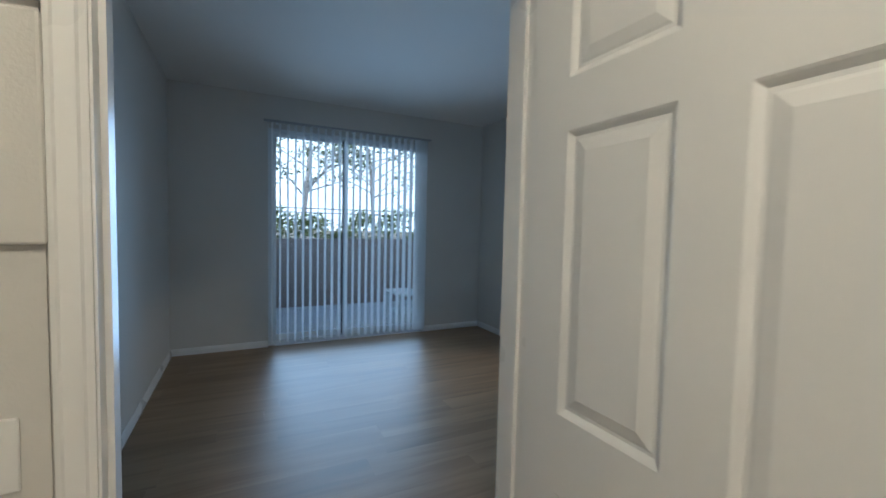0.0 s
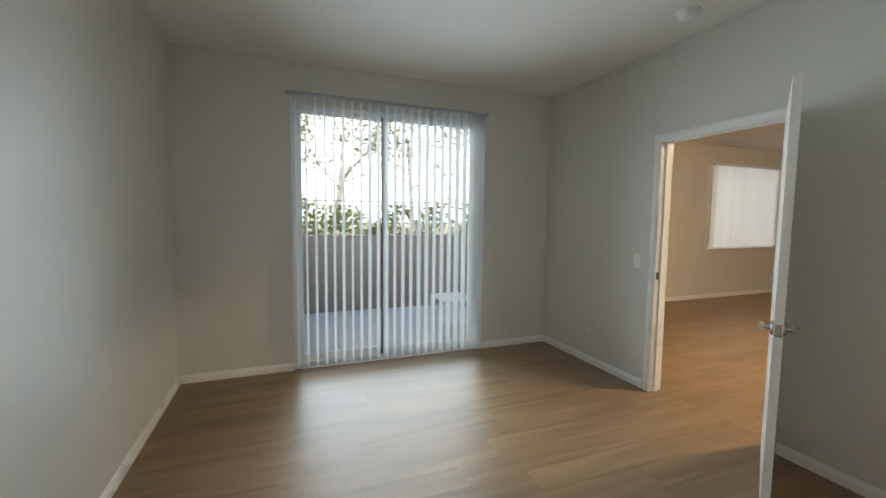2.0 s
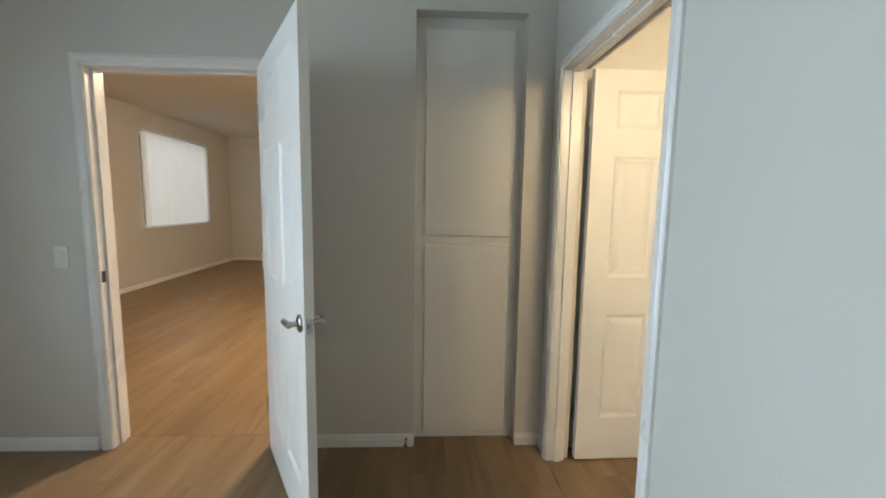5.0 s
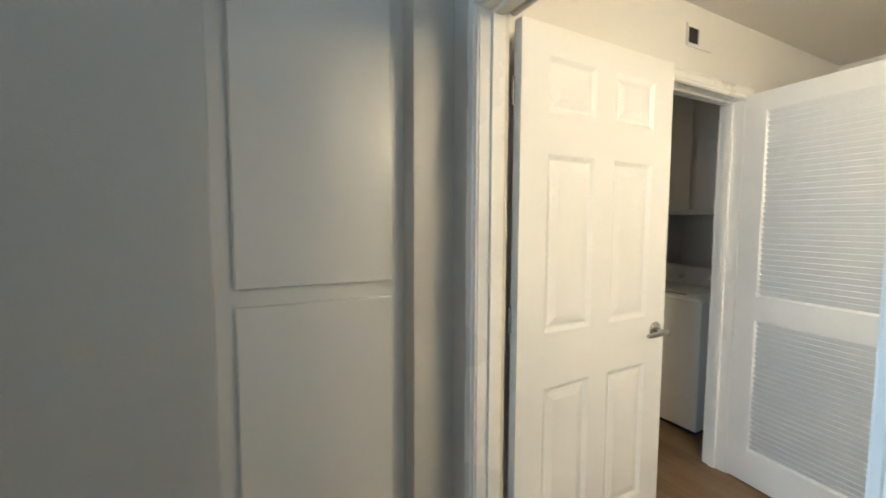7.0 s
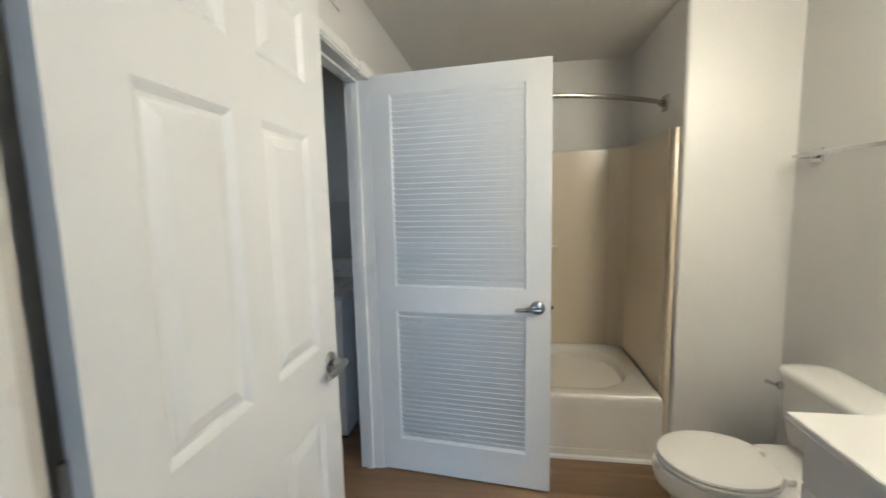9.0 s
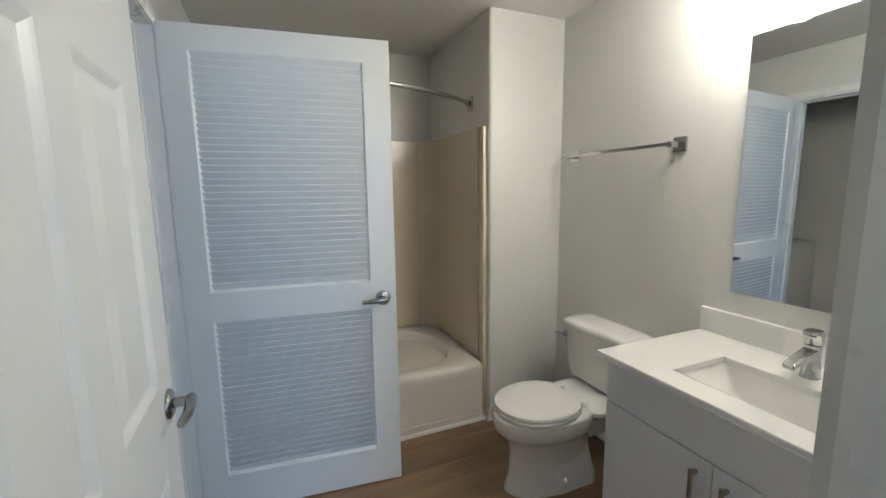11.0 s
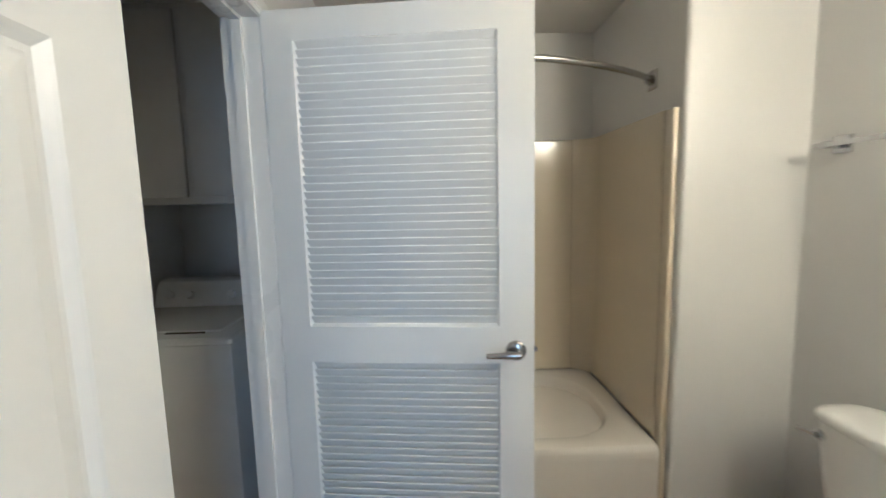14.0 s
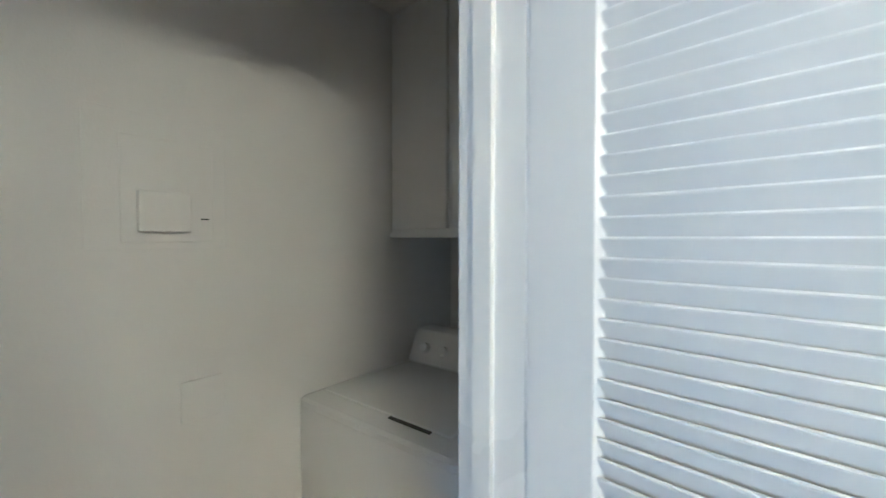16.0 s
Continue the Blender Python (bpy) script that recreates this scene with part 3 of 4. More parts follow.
for i, x in enumerate(xs):
    o = vane if i == 0 else new("vane", vane.data)
    if i:
        o.parent, o.matrix_parent_inverse = vb, WORLD[vb].inverted()
    o.matrix_basis = pose(x, 3.735, 0.055, 0, 0, (6 if i < 21 else 20) + random.uniform(-4, 4))
bm = bmesh.new()
tube(bm, [(0.905, 3.715, 2.42), (0.906, 3.712, 1.6), (0.905, 3.714, 0.9)], 0.004, 8)
part("wand", bm, ALU, vb, "thin white turning wand", smooth=True)

# ---- bedroom ----
sw = base("light_switch", RX, 2.555, 1.065, "white rocker light switch on the bedroom wall", "light switch")
part("cover_plate", boxed(RX - 0.006, 2.52, 1.006, RX, 2.59, 1.124, 0.002), PLASTIC, sw)
part("rocker", boxed(RX - 0.010, 2.538, 1.032, RX - 0.004, 2.572, 1.098, 0.002), PLASTIC, sw)
bm = bmesh.new()
turned(bm, (RX, 3.1, 0.33), (RX - 0.006, 3.1, 0.33), ((0, 0.012), (1, 0.010)), 12)
tagged(link("cable_cover", bm, PLASTIC, smooth=True), "small white cable cover low on the wall", "wall plate")

sd = base("smoke_detector", 3.285, 1.94, HB, "white round smoke detector under the ceiling", "smoke detector")
bm = bmesh.new()
turned(bm, (3.285, 1.94, HB), (3.285, 1.94, HB - 0.012), ((0, 0.075), (1, 0.073)), 28)
part("base_plate", bm, PLASTIC, sd, smooth=True)
bm = bmesh.new()
turned(bm, (3.285, 1.94, HB - 0.012), (3.285, 1.94, HB - 0.045), ((0, 0.064), (0.6, 0.060), (0.9, 0.05), (1, 0.03)), 28)
part("sensor_cap", bm, PLASTIC, sd, smooth=True)

# linen cabinet built into the side wall
CF = RX + 0.085                                # face of the cabinet, back in its recess
lc = base("linen_cabinet", CF, 0.45, 0, "white built-in linen cabinet with two flat doors, closed", "cabinet")
bm = bmesh.new()
slab(bm, "y", NICHE[0], NICHE[2], 0.0, NICHE[3], CF, CF + 0.034)
part("face_frame", bm, CABWHITE, lc)
for z0, z1 in ((0.045, 1.142), (1.194, 2.285)):
    dr = part("cabinet_door", boxed(CF - 0.0195, 0.2, z0, CF - 0.001, 0.672, z1, 0.005, 2), CABWHITE, lc)
    for zz in ((z0 + 0.10, z1 - 0.08) if z0 < 1 else (z0 + 0.06, z1 - 0.10)):
        bm = bmesh.new()
        turned(bm, (CF - 0.014, 0.199, zz - 0.028), (CF - 0.014, 0.199, zz + 0.028), ((0, 0.0055), (1, 0.0055)), 10)
        part("hinge", bm, CABWHITE, dr, "painted knuckle hinge", smooth=True)
ds = base("door_stop_spring", 3.60, 0.76, 0.05, "small spring door stop on the baseboard", "door stop")
bm = bmesh.new()
turned(bm, (3.602, 0.765, 0.045), (3.535, 0.765, 0.045), ((0, 0.009), (0.1, 0.009), (0.12, 0.006), (0.85, 0.006), (0.86, 0.009), (1, 0.008)), 12)
part("spring", bm, NICKEL, ds, smooth=True)

# ---- hall ----
hc = base("hall_cabinet", 0.25, -T, 0, "beige built-in hall cabinet with flat doors, closed", "cabinet")
bm = bmesh.new()
slab(bm, "x", 0.10, 0.382, 0.0, 2.3, -T - 0.006, -T - 0.001)
part("face_frame", bm, WALL, hc)
for z0, z1 in ((1.325, 1.685), (1.70, 2.25)):
    part("cabinet_door", boxed(0.105, -T - 0.02, z0, 0.3868, -T - 0.0065, z1, 0.005, 2), WALL, hc)
sw2 = base("light_switch", 0.31, -T, 0.99, "white light switch beside the hall door", "light switch")
part("cover_plate", boxed(0.245, -T - 0.013, 0.93, 0.345, -T - 0.0065, 1.05, 0.002), PLASTIC, sw2)
part("rocker", boxed(0.285, -T - 0.017, 0.955, 0.315, -T - 0.011, 1.025, 0.002), PLASTIC, sw2)


def dome_lamp(name, x, y, z, r, glow, label):
    d = base(name, x, y, z, label, "ceiling lamp")
    bm = bmesh.new()
    turned(bm, (x, y, z), (x, y, z - 0.025), ((0, r * 1.05), (1, r * 1.02)), 28)
    part("rim", bm, NICKEL, d, smooth=True)
    bm = bmesh.new()
    turned(bm, (x, y, z - 0.025), (x, y, z - 0.025 - r * 0.5), ((0, r), (0.35, r * 0.92), (0.7, r * 0.68), (0.92, r * 0.34), (1, r * 0.05)), 28)
    part("glass_dome", bm, glow, d, "lit frosted glass dome", smooth=True)


dome_lamp("hall_ceiling_lamp", 0.45, -1.55, HB, 0.15, HALLGLOBE, "lit warm dome lamp under the hall ceiling")
# assumed lamp, out of view: added to warm and brighten the living room
dome_lamp("living_fill_lamp", 5.6, 1.2, HB, 0.2, LIVFILL, "unseen warm dome lamp added to brighten the living room")

# ---- living-room window ----
w2 = base("window_2", 8.86, VY1, 0.92, "white living-room window with closed vertical blind", "window", kind="structure")
a, zb, b, zt2 = LWIN
for q in ((a, VY1 + 0.03, zb, a + 0.04, VY1 + 0.1, zt2), (b - 0.04, VY1 + 0.03, zb, b, VY1 + 0.1, zt2), (a + 0.04, VY1 + 0.03, zb, b - 0.04, VY1 + 0.1, zb + 0.04), (a + 0.04, VY1 + 0.03, zt2 - 0.04, b - 0.04, VY1 + 0.1, zt2), ((a + b) / 2 - 0.025, VY1 + 0.03, zb + 0.04, (a + b) / 2 + 0.025, VY1 + 0.1, zt2 - 0.04)):
    part("window_frame", boxed(*q, 0.004), ALU, w2)
for q in ((a + 0.038, (a + b) / 2 - 0.023), ((a + b) / 2 + 0.023, b - 0.038)):
    g = part("pane", boxed(q[0], VY1 + 0.06, zb + 0.036, q[1], VY1 + 0.066, zt2 - 0.036), GLASS, w2, "clear glass pane")
    g.visible_shadow = False
part("window_sill", boxed(a - 0.03, VY1 - 0.03, zb - 0.025, b + 0.03, VY1 + 0.03, zb - 0.002, 0.004), TRIM, w2)
vb2 = base("vertical_blind", 8.86, VY1 - 0.05, zt2, "white vertical blind turned nearly closed over the living-room window", "blind")
part("headrail", boxed(a - 0.03, VY1 - 0.075, zt2 - 0.01, b + 0.03, VY1 - 0.03, zt2 + 0.035, 0.004), ALU, vb2)
v2 = part("vane", vane_mesh(zt2 - zb - 0.03), VANE, vb2)
n = int((b - a) / 0.076)
for i in range(n + 1):
    o = v2 if i == 0 else new("vane", v2.data)
    if i:
        o.parent, o.matrix_parent_inverse = vb2, WORLD[vb2].inverted()
    o.matrix_basis = pose(a + 0.012 + i * (b - a - 0.024) / n, VY1 - 0.05, zb + 0.015, 0, 0, 70 + random.uniform(-7, 7))

# ---- bathroom ----
# tub and its moulded surround
tx0, tx1, ty0, ty1, tz = WGX + 0.027, 3.575, -2.76, -1.925, 0.37
tub = base("bathtub", 2.85, -2.33, 0, "almond alcove bathtub with a moulded apron", "bathtub")
bm = bmesh.new()
cx, cy, W, D = (tx0 + tx1) / 2, (ty0 + ty1) / 2, tx1 - tx0, ty1 - ty0
rings = [rrect(cx, cy, W, D, 0.012, tz - 0.06, 10), rrect(cx, cy, W, D, 0.014, tz - 0.03, 10), rrect(cx, cy, W - 0.006, D - 0.006, 0.02, tz - 0.012, 10), rrect(cx, cy, W - 0.02, D - 0.02, 0.025, tz - 0.002, 10), rrect(cx, cy, W - 0.04, D - 0.04, 0.03, tz, 10),
         rrect(cx, cy, W - 0.19, D - 0.17, 0.27, tz, 10), rrect(cx, cy, W - 0.205, D - 0.185, 0.265, tz - 0.004, 10), rrect(cx, cy, W - 0.225, D - 0.205, 0.26, tz - 0.018, 10),
         rrect(cx, cy, W - 0.27, D - 0.25, 0.24, tz - 0.12, 10), rrect(cx, cy, W - 0.36, D - 0.33, 0.2, 0.09, 10), rrect(cx, cy, W - 0.42, D - 0.38, 0.18, 0.062, 10), rrect(cx, cy, W - 0.55, D - 0.48, 0.12, 0.055, 10)]
loft(bm, rings)
part("tub_shell", bm, ALMOND2, tub, smooth=True)
part("apron", boxed(tx0, ty1 - 0.045, 0.0, tx1, ty1 - 0.007, tz - 0.0605, 0.004, 2), ALMOND2, tub)
part("apron_foot", boxed(tx0, ty1 - 0.0065, 0.0, tx1, ty1 - 0.001, 0.055, 0.002, 2), ALMOND2, tub)
bm = bmesh.new()
loft(bm, [[(WGX + 0.016, ty1 + d, z) for d, z in ((-0.01, 0), (0.016, 0), (0.012, 0.012), (-0.01, 0.022))], [(tx1, ty1 + d, z) for d, z in ((-0.01, 0), (0.016, 0), (0.012, 0.012), (-0.01, 0.022))]])
tagged(link("tub_base_trim", bm, TRIM), "white quarter-round trim along the tub foot", "trim", kind="structure")

ss = base("tub_surround", 2.85, -2.76, tz, "almond moulded fibreglass shower surround with rounded corners", "shower surround")
SZ = 1.757


def surround_side(x_wall, sgn):
    """One end panel with its curved corner and front flange; sgn: +1 towards larger x."""
    t, n = 0.026, 6
    pts = []
    pts.append((x_wall, ty1 - 0.066))
    pts.append((x_wall + sgn * t, ty1 - 0.066))
    r = 0.11
    for i in range(n + 1):
        u = math.pi / 2 * i / n
        pts.append((x_wall + sgn * (t + r - r * math.cos(u)), ty0 + 0.02 + r - r * math.sin(u)))
    pts.append((x_wall + sgn * (t + r), ty0 - 0.035))
    pts.append((x_wall, ty0 - 0.035))
    bm = bmesh.new()
    cxx, cyy = sum(p[0] for p in pts) / len(pts), sum(p[1] for p in pts) / len(pts)
    loft(bm, [[(x, y, tz + 0.001) for x, y in pts], [(x, y, SZ) for x, y in pts], [(x + (cxx - x) * 0.03, y + (cyy - y) * 0.01, SZ + 0.012) for x, y in pts]])
    part("end_panel", bm, ALMOND, ss, smooth=True)


surround_side(WGX + 0.002, 1)
part("front_flange", boxed(WGX + 0.0015, -1.99, 0.001, WGX + 0.0265, ty1 - 0.004, SZ + 0.012, 0.007, 3), ALMOND, ss, "pale front flange of the surround", smooth=True)
surround_side(3.579, -1)
part("back_panel", boxed(WGX + 0.137, ty0 - 0.035, tz + 0.001, 3.579 - 0.135, ty0 + 0.021, SZ + 0.01, 0.008, 2), ALMOND, ss)
part("soap_ledge", boxed(2.55, ty0 + 0.015, 1.08, 3.15, ty0 + 0.06, 1.115, 0.012, 2), ALMOND, ss)

rod = base("curtain_rod", 2.82, -2.0, 1.94, "bowed chrome shower curtain rod", "curtain rod")
bm = bmesh.new()
pts = []
for i in range(17):
    s = i / 16
    pts.append((WGX + 0.008 + s * (3.572 - WGX - 0.008), -2.13 + 0.315 * math.sin(math.pi * s) ** 0.85, 1.925))
tube(bm, pts, 0.0125, 12)
part("rod", bm, NICKEL, rod, smooth=True)
for x, s in ((WGX + 0.001, 1), (3.579, -1)):
    part("flange", boxed(min(x, x + s * 0.012), -2.162, 1.883, max(x, x + s * 0.012), -2.098, 1.967, 0.005, 3), NICKEL, rod, smooth=True)
    bm = bmesh.new()
    turned(bm, (x + s * 0.011, -2.13, 1.925), (x + s * 0.034, -2.123, 1.925), ((0, 0.021), (0.7, 0.019), (1, 0.0155)), 16)
    part("socket", bm, NICKEL, rod, smooth=True)

# toilet
to = base("toilet", 2.0, -1.33, 0, "white two-piece porcelain toilet with closed lid", "toilet")


def egg(cx, cy, lx, ly, z, k=28, back=0.75):
    """Plan outline: rounder at the front (+x), squarer at the back."""
    out = []
    for i in range(k):
        a = 2 * math.pi * i / k
        c, s = math.cos(a), math.sin(a)
        if c >= 0:
            out.append((cx + lx * 0.56 * c, cy + ly / 2 * s, z))
        else:
            out.append((cx - lx * 0.44 * abs(c) ** back, cy + ly / 2 * math.copysign(abs(s) ** 0.72, s), z))
    return out


TX, TYC = 2.07, -1.34
KX, KY = 1.682, -1.375                         # middle of the tank
bm = bmesh.new()
loft(bm, [egg(cx, TYC, lx, ly, z) for cx, lx, ly, z in (
    (TX - 0.06, 0.50, 0.250, 0.0), (TX - 0.06, 0.49, 0.240, 0.025), (TX - 0.055, 0.455, 0.212, 0.07), (TX - 0.05, 0.435, 0.200, 0.14), (TX - 0.045, 0.43, 0.205, 0.20),
    (TX - 0.035, 0.435, 0.235, 0.245), (TX - 0.018, 0.455, 0.295, 0.28), (TX - 0.006, 0.475, 0.338, 0.305), (TX, 0.486, 0.356, 0.325), (TX, 0.494, 0.365, 0.36), (TX, 0.490, 0.361, 0.382),
    (TX, 0.475, 0.346, 0.389), (TX, 0.36, 0.25, 0.389), (TX, 0.26, 0.16, 0.25))])
part("bowl", bm, PORCELAIN, to, smooth=True)
bm = bmesh.new()
for s in (-1, 1):
    yy = TYC + s * 0.075
    loft(bm, [rrect(TX - 0.10, yy, 0.26, 0.10, 0.045, 0.0), rrect(TX - 0.10, yy, 0.25, 0.09, 0.042, 0.05), rrect(TX - 0.10, yy - s * 0.012, 0.22, 0.07, 0.03, 0.14), rrect(TX - 0.11, yy - s * 0.03, 0.18, 0.05, 0.02, 0.22)])
part("trapway", bm, PORCELAIN, to, smooth=True)
for s in (-1, 1):
    bm = bmesh.new()
    turned(bm, (TX - 0.03, TYC + s * 0.118, 0.048), (TX - 0.03, TYC + s * 0.118, 0.072), ((0, 0.016), (0.6, 0.015), (1, 0.006)), 12)
    part("bolt_cap", bm, PORCELAIN, to, smooth=True)
bm = bmesh.new()
loft(bm, [rrect(1.82, TYC, 0.20, 0.13, 0.05, 0.20), rrect(1.80, TYC, 0.24, 0.17, 0.05, 0.29), rrect(1.785, TYC, 0.28, 0.27, 0.05, 0.345), rrect(1.78, TYC, 0.29, 0.345, 0.05, 0.366), rrect(1.78, TYC, 0.29, 0.35, 0.05, 0.384), rrect(1.78, TYC, 0.275, 0.335, 0.05, 0.391)])
part("rear_deck", bm, PORCELAIN, to, smooth=True)


def lid_ring(shrink, z, k=20):
    """Plan outline of seat and lid: round in front, tapering to a short straight back edge."""
    a, b, xb, wb = 0.213 - shrink, 0.183 - shrink, 1.940 + shrink, 0.105 - shrink * 0.6
    out = [(2.118 + a * math.cos(u), TYC + b * math.sin(u), z) for u in [math.pi * (i / k - 0.5) for i in range(k + 1)]]
    side = [(2.075, b * 0.99), (2.03, b * 0.93), (1.985, b * 0.80), (xb + 0.004, wb)]
    out += [(x, TYC + y, z) for x, y in side]
    out += [(x, TYC - y, z) for x, y in side[::-1]]
    return out


bm = bmesh.new()
loft(bm, [lid_ring(h, z) for h, z in ((0.003, 0.392), (0.0, 0.396), (0.0, 0.405), (0.005, 0.410), (0.03, 0.4105))])
part("seat", bm, SEATPL, to, smooth=True)
bm = bmesh.new()
loft(bm, [lid_ring(h, z) for h, z in ((0.004, 0.4125), (0.001, 0.416), (0.001, 0.422), (0.004, 0.4275), (0.018, 0.4315), (0.06, 0.4345))])
part("lid", bm, SEATPL, to, smooth=True)
for s in (-1, 1):
    part("seat_hinge", boxed(1.905, TYC + s * 0.085 - 0.02, 0.392, 1.942, TYC + s * 0.085 + 0.02, 0.421, 0.008, 2), SEATPL, to, smooth=True)
bm = bmesh.new()
loft(bm, [rrect(KX, KY, 0.13, 0.34, 0.04, 0.394, 6), rrect(KX, KY, 0.16, 0.385, 0.05, 0.408, 6), rrect(KX, KY, 0.175, 0.41, 0.05, 0.47, 6), rrect(KX, KY, 0.186, 0.43, 0.045, 0.58, 6), rrect(KX, KY, 0.19, 0.436, 0.04, 0.672, 6)])
part("tank", bm, PORCELAIN, to, smooth=True)
bm = bmesh.new()
loft(bm, [rrect(KX, KY, 0.195, 0.44, 0.04, 0.672, 6), rrect(KX, KY, 0.210, 0.456, 0.05, 0.677, 6), rrect(KX, KY, 0.214, 0.460, 0.05, 0.686, 6), rrect(KX, KY, 0.212, 0.458, 0.05, 0.699, 6), rrect(KX, KY, 0.200, 0.446, 0.055, 0.710, 6), rrect(KX, KY, 0.17, 0.41, 0.06, 0.716, 6), rrect(KX, KY, 0.09, 0.32, 0.04, 0.719, 6)])
part("tank_lid", bm, PORCELAIN, to, smooth=True)
bm = bmesh.new()
turned(bm, (KX + 0.092, KY - 0.185, 0.628), (KX + 0.11, KY - 0.185, 0.628), ((0, 0.017), (0.6, 0.017), (1, 0.011)), 16)
tube(bm, [(KX + 0.114, KY - 0.18, 0.629), (KX + 0.118, KY - 0.21, 0.627), (KX + 0.114, KY - 0.245, 0.618)], [0.007, 0.0075, 0.0095], 10)
part("flush_lever", bm, CHROME, to, "chrome flush lever", smooth=True)
sv = base("stop_valve", 1.6, -1.16, 0.2, "chrome water stop valve and hose behind the toilet", "valve")
bm = bmesh.new()
turned(bm, (BX0, -1.16, 0.2), (BX0 + 0.07, -1.16, 0.2), ((0, 0.03), (0.08, 0.03), (0.1, 0.009), (0.6, 0.009), (0.62, 0.014), (1, 0.014)), 14)
part("valve_body", bm, CHROME, sv, smooth=True)
bm = bmesh.new()
tube(bm, [(1.635, -1.16, 0.205), (1.66, -1.135, 0.25), (1.665, -1.13, 0.31), (1.66, -1.17, 0.36), (1.655, -1.215, 0.40)], 0.006, 8)
part("hose", bm, NICKEL, sv, smooth=True)

# vanity
va = base("vanity_cabinet", 1.83, -0.53, 0, "grey-white laminate vanity cabinet with two doors and a drawer front", "cabinet")
vy0, vy1, vf, vt = -0.935, -0.123, 2.105, 0.80
for q in ((BX0 + 0.003, vy0, 0.0, vf - 0.02, vy0 + 0.018, vt - 0.001), (BX0 + 0.003, vy1 - 0.018, 0.0, vf - 0.02, vy1, vt - 0.001)):
    part("side_panel", boxed(*q), VANITY, va)
part("bottom_panel", boxed(BX0 + 0.003, vy0 + 0.0185, 0.092, vf - 0.021, vy1 - 0.0185, 0.11), VANITY, va)
part("front_rail", boxed(vf - 0.04, vy0 + 0.0185, 0.60, vf - 0.0205, vy1 - 0.0185, 0.64), VANITY, va)
part("toe_kick", boxed(vf - 0.0195, vy0 + 0.01, 0.0, vf - 0.012, vy1, 0.09), DARK, va)
dw = part("drawer_front", boxed(vf - 0.0195, vy0 + 0.003, 0.627, vf, vy1 - 0.003, 0.785, 0.002), VANITY, va)
ymid = (vy0 + vy1) / 2
for a0, a1, hy in ((vy0 + 0.003, ymid - 0.002, ymid - 0.045), (ymid + 0.002, vy1 - 0.003, ymid + 0.045)):
    dd = part("cabinet_door", boxed(vf - 0.0195, a0, 0.095, vf, a1, 0.622, 0.002), VANITY, va)
    bm = boxed(vf + 0.022, hy - 0.006, 0.46, vf + 0.032, hy + 0.006, 0.59, 0.003, 2)
    for zz in (0.475, 0.575):
        abox(bm, vf, hy - 0.005, zz - 0.005, vf + 0.023, hy + 0.005, zz + 0.005)
    part("bar_handle", bm, NICKEL, dd, "satin metal bar handle")
ct = base("countertop", 1.83, -0.53, vt, "white quartz vanity top with an undermount basin cut-out", "countertop")
SINK = (1.79, -0.715, 2.045, -0.275)
bm = bmesh.new()


def plate(bm, x0, y0, x1, y1, z0, z1, hole):
    xs, ys = sorted({x0, x1, hole[0], hole[2]}), sorted({y0, y1, hole[1], hole[3]})

    def full(i, j):
        return 0 <= i < 3 and 0 <= j < 3 and not (i == 1 and j == 1)
    for i in range(3):
        for j in range(3):
            if full(i, j):
                a, b, c, d = xs[i], xs[i + 1], ys[j], ys[j + 1]
                for z in (z0, z1):
                    bm.faces.new([bm.verts.new(q) for q in ((a, c, z), (b, c, z), (b, d, z), (a, d, z))])
                for di, dj, e in ((-1, 0, ((a, c), (a, d))), (1, 0, ((b, c), (b, d))), (0, -1, ((a, c), (b, c))), (0, 1, ((a, d), (b, d)))):
                    if not full(i + di, j + dj):
                        (p, q), (r, s) = e
                        bm.faces.new([bm.verts.new(w) for w in ((p, q, z0), (r, s, z0), (r, s, z1), (p, q, z1))])
    bmesh.ops.remove_doubles(bm, verts=bm.verts, dist=0.0002)


plate(bm, BX0 + 0.001, -0.95, 2.145, vy1 + 0.001, vt, vt + 0.02, SINK)
bmesh.ops.bevel(bm, geom=[e for e in bm.edges if len(e.link_faces) == 2 and e.calc_face_angle(0) > 1.0], offset=0.0025, segments=2, affect="EDGES")
part("top_slab", bm, QUARTZ, ct)
part("backsplash", boxed(BX0 + 0.001, -0.95, vt + 0.0205, BX0 + 0.021, vy1 + 0.001, vt + 0.118, 0.002), QUARTZ, ct)
sk = base("sink_basin", 1.92, -0.5, vt, "white rectangular undermount basin", "sink")
bm = bmesh.new()
scx, scy, sw_, sd_ = (SINK[0] + SINK[2]) / 2, (SINK[1] + SINK[3]) / 2, SINK[2] - SINK[0] + 0.012, SINK[3] - SINK[1] + 0.012
loft(bm, [rrect(scx, scy, sw_ + 0.03, sd_ + 0.03, 0.03, vt - 0.002), rrect(scx, scy, sw_, sd_, 0.014, vt - 0.002), rrect(scx, scy, sw_ - 0.006, sd_ - 0.03, 0.016, vt - 0.02), rrect(scx, scy, sw_ - 0.02, sd_ - 0.13, 0.022, vt - 0.105), rrect(scx, scy, sw_ - 0.05, sd_ - 0.17, 0.03, vt - 0.125), rrect(scx - 0.005, scy, 0.08, 0.10, 0.035, vt - 0.135)], cap0=False)
part("basin", bm, PORCELAIN, sk, smooth=True)
bm = bmesh.new()
turned(bm, (scx - 0.01, scy, vt - 0.136), (scx - 0.01, scy, vt - 0.128), ((0, 0.024), (0.6, 0.024), (1, 0.017)), 18)
part("drain", bm, CHROME, sk, "chrome drain", smooth=True)
fa = base("faucet", 1.70, -0.495, vt + 0.02, "chrome single-lever basin faucet", "faucet")
fx, fy, fz = 1.705, -0.51, vt + 0.02
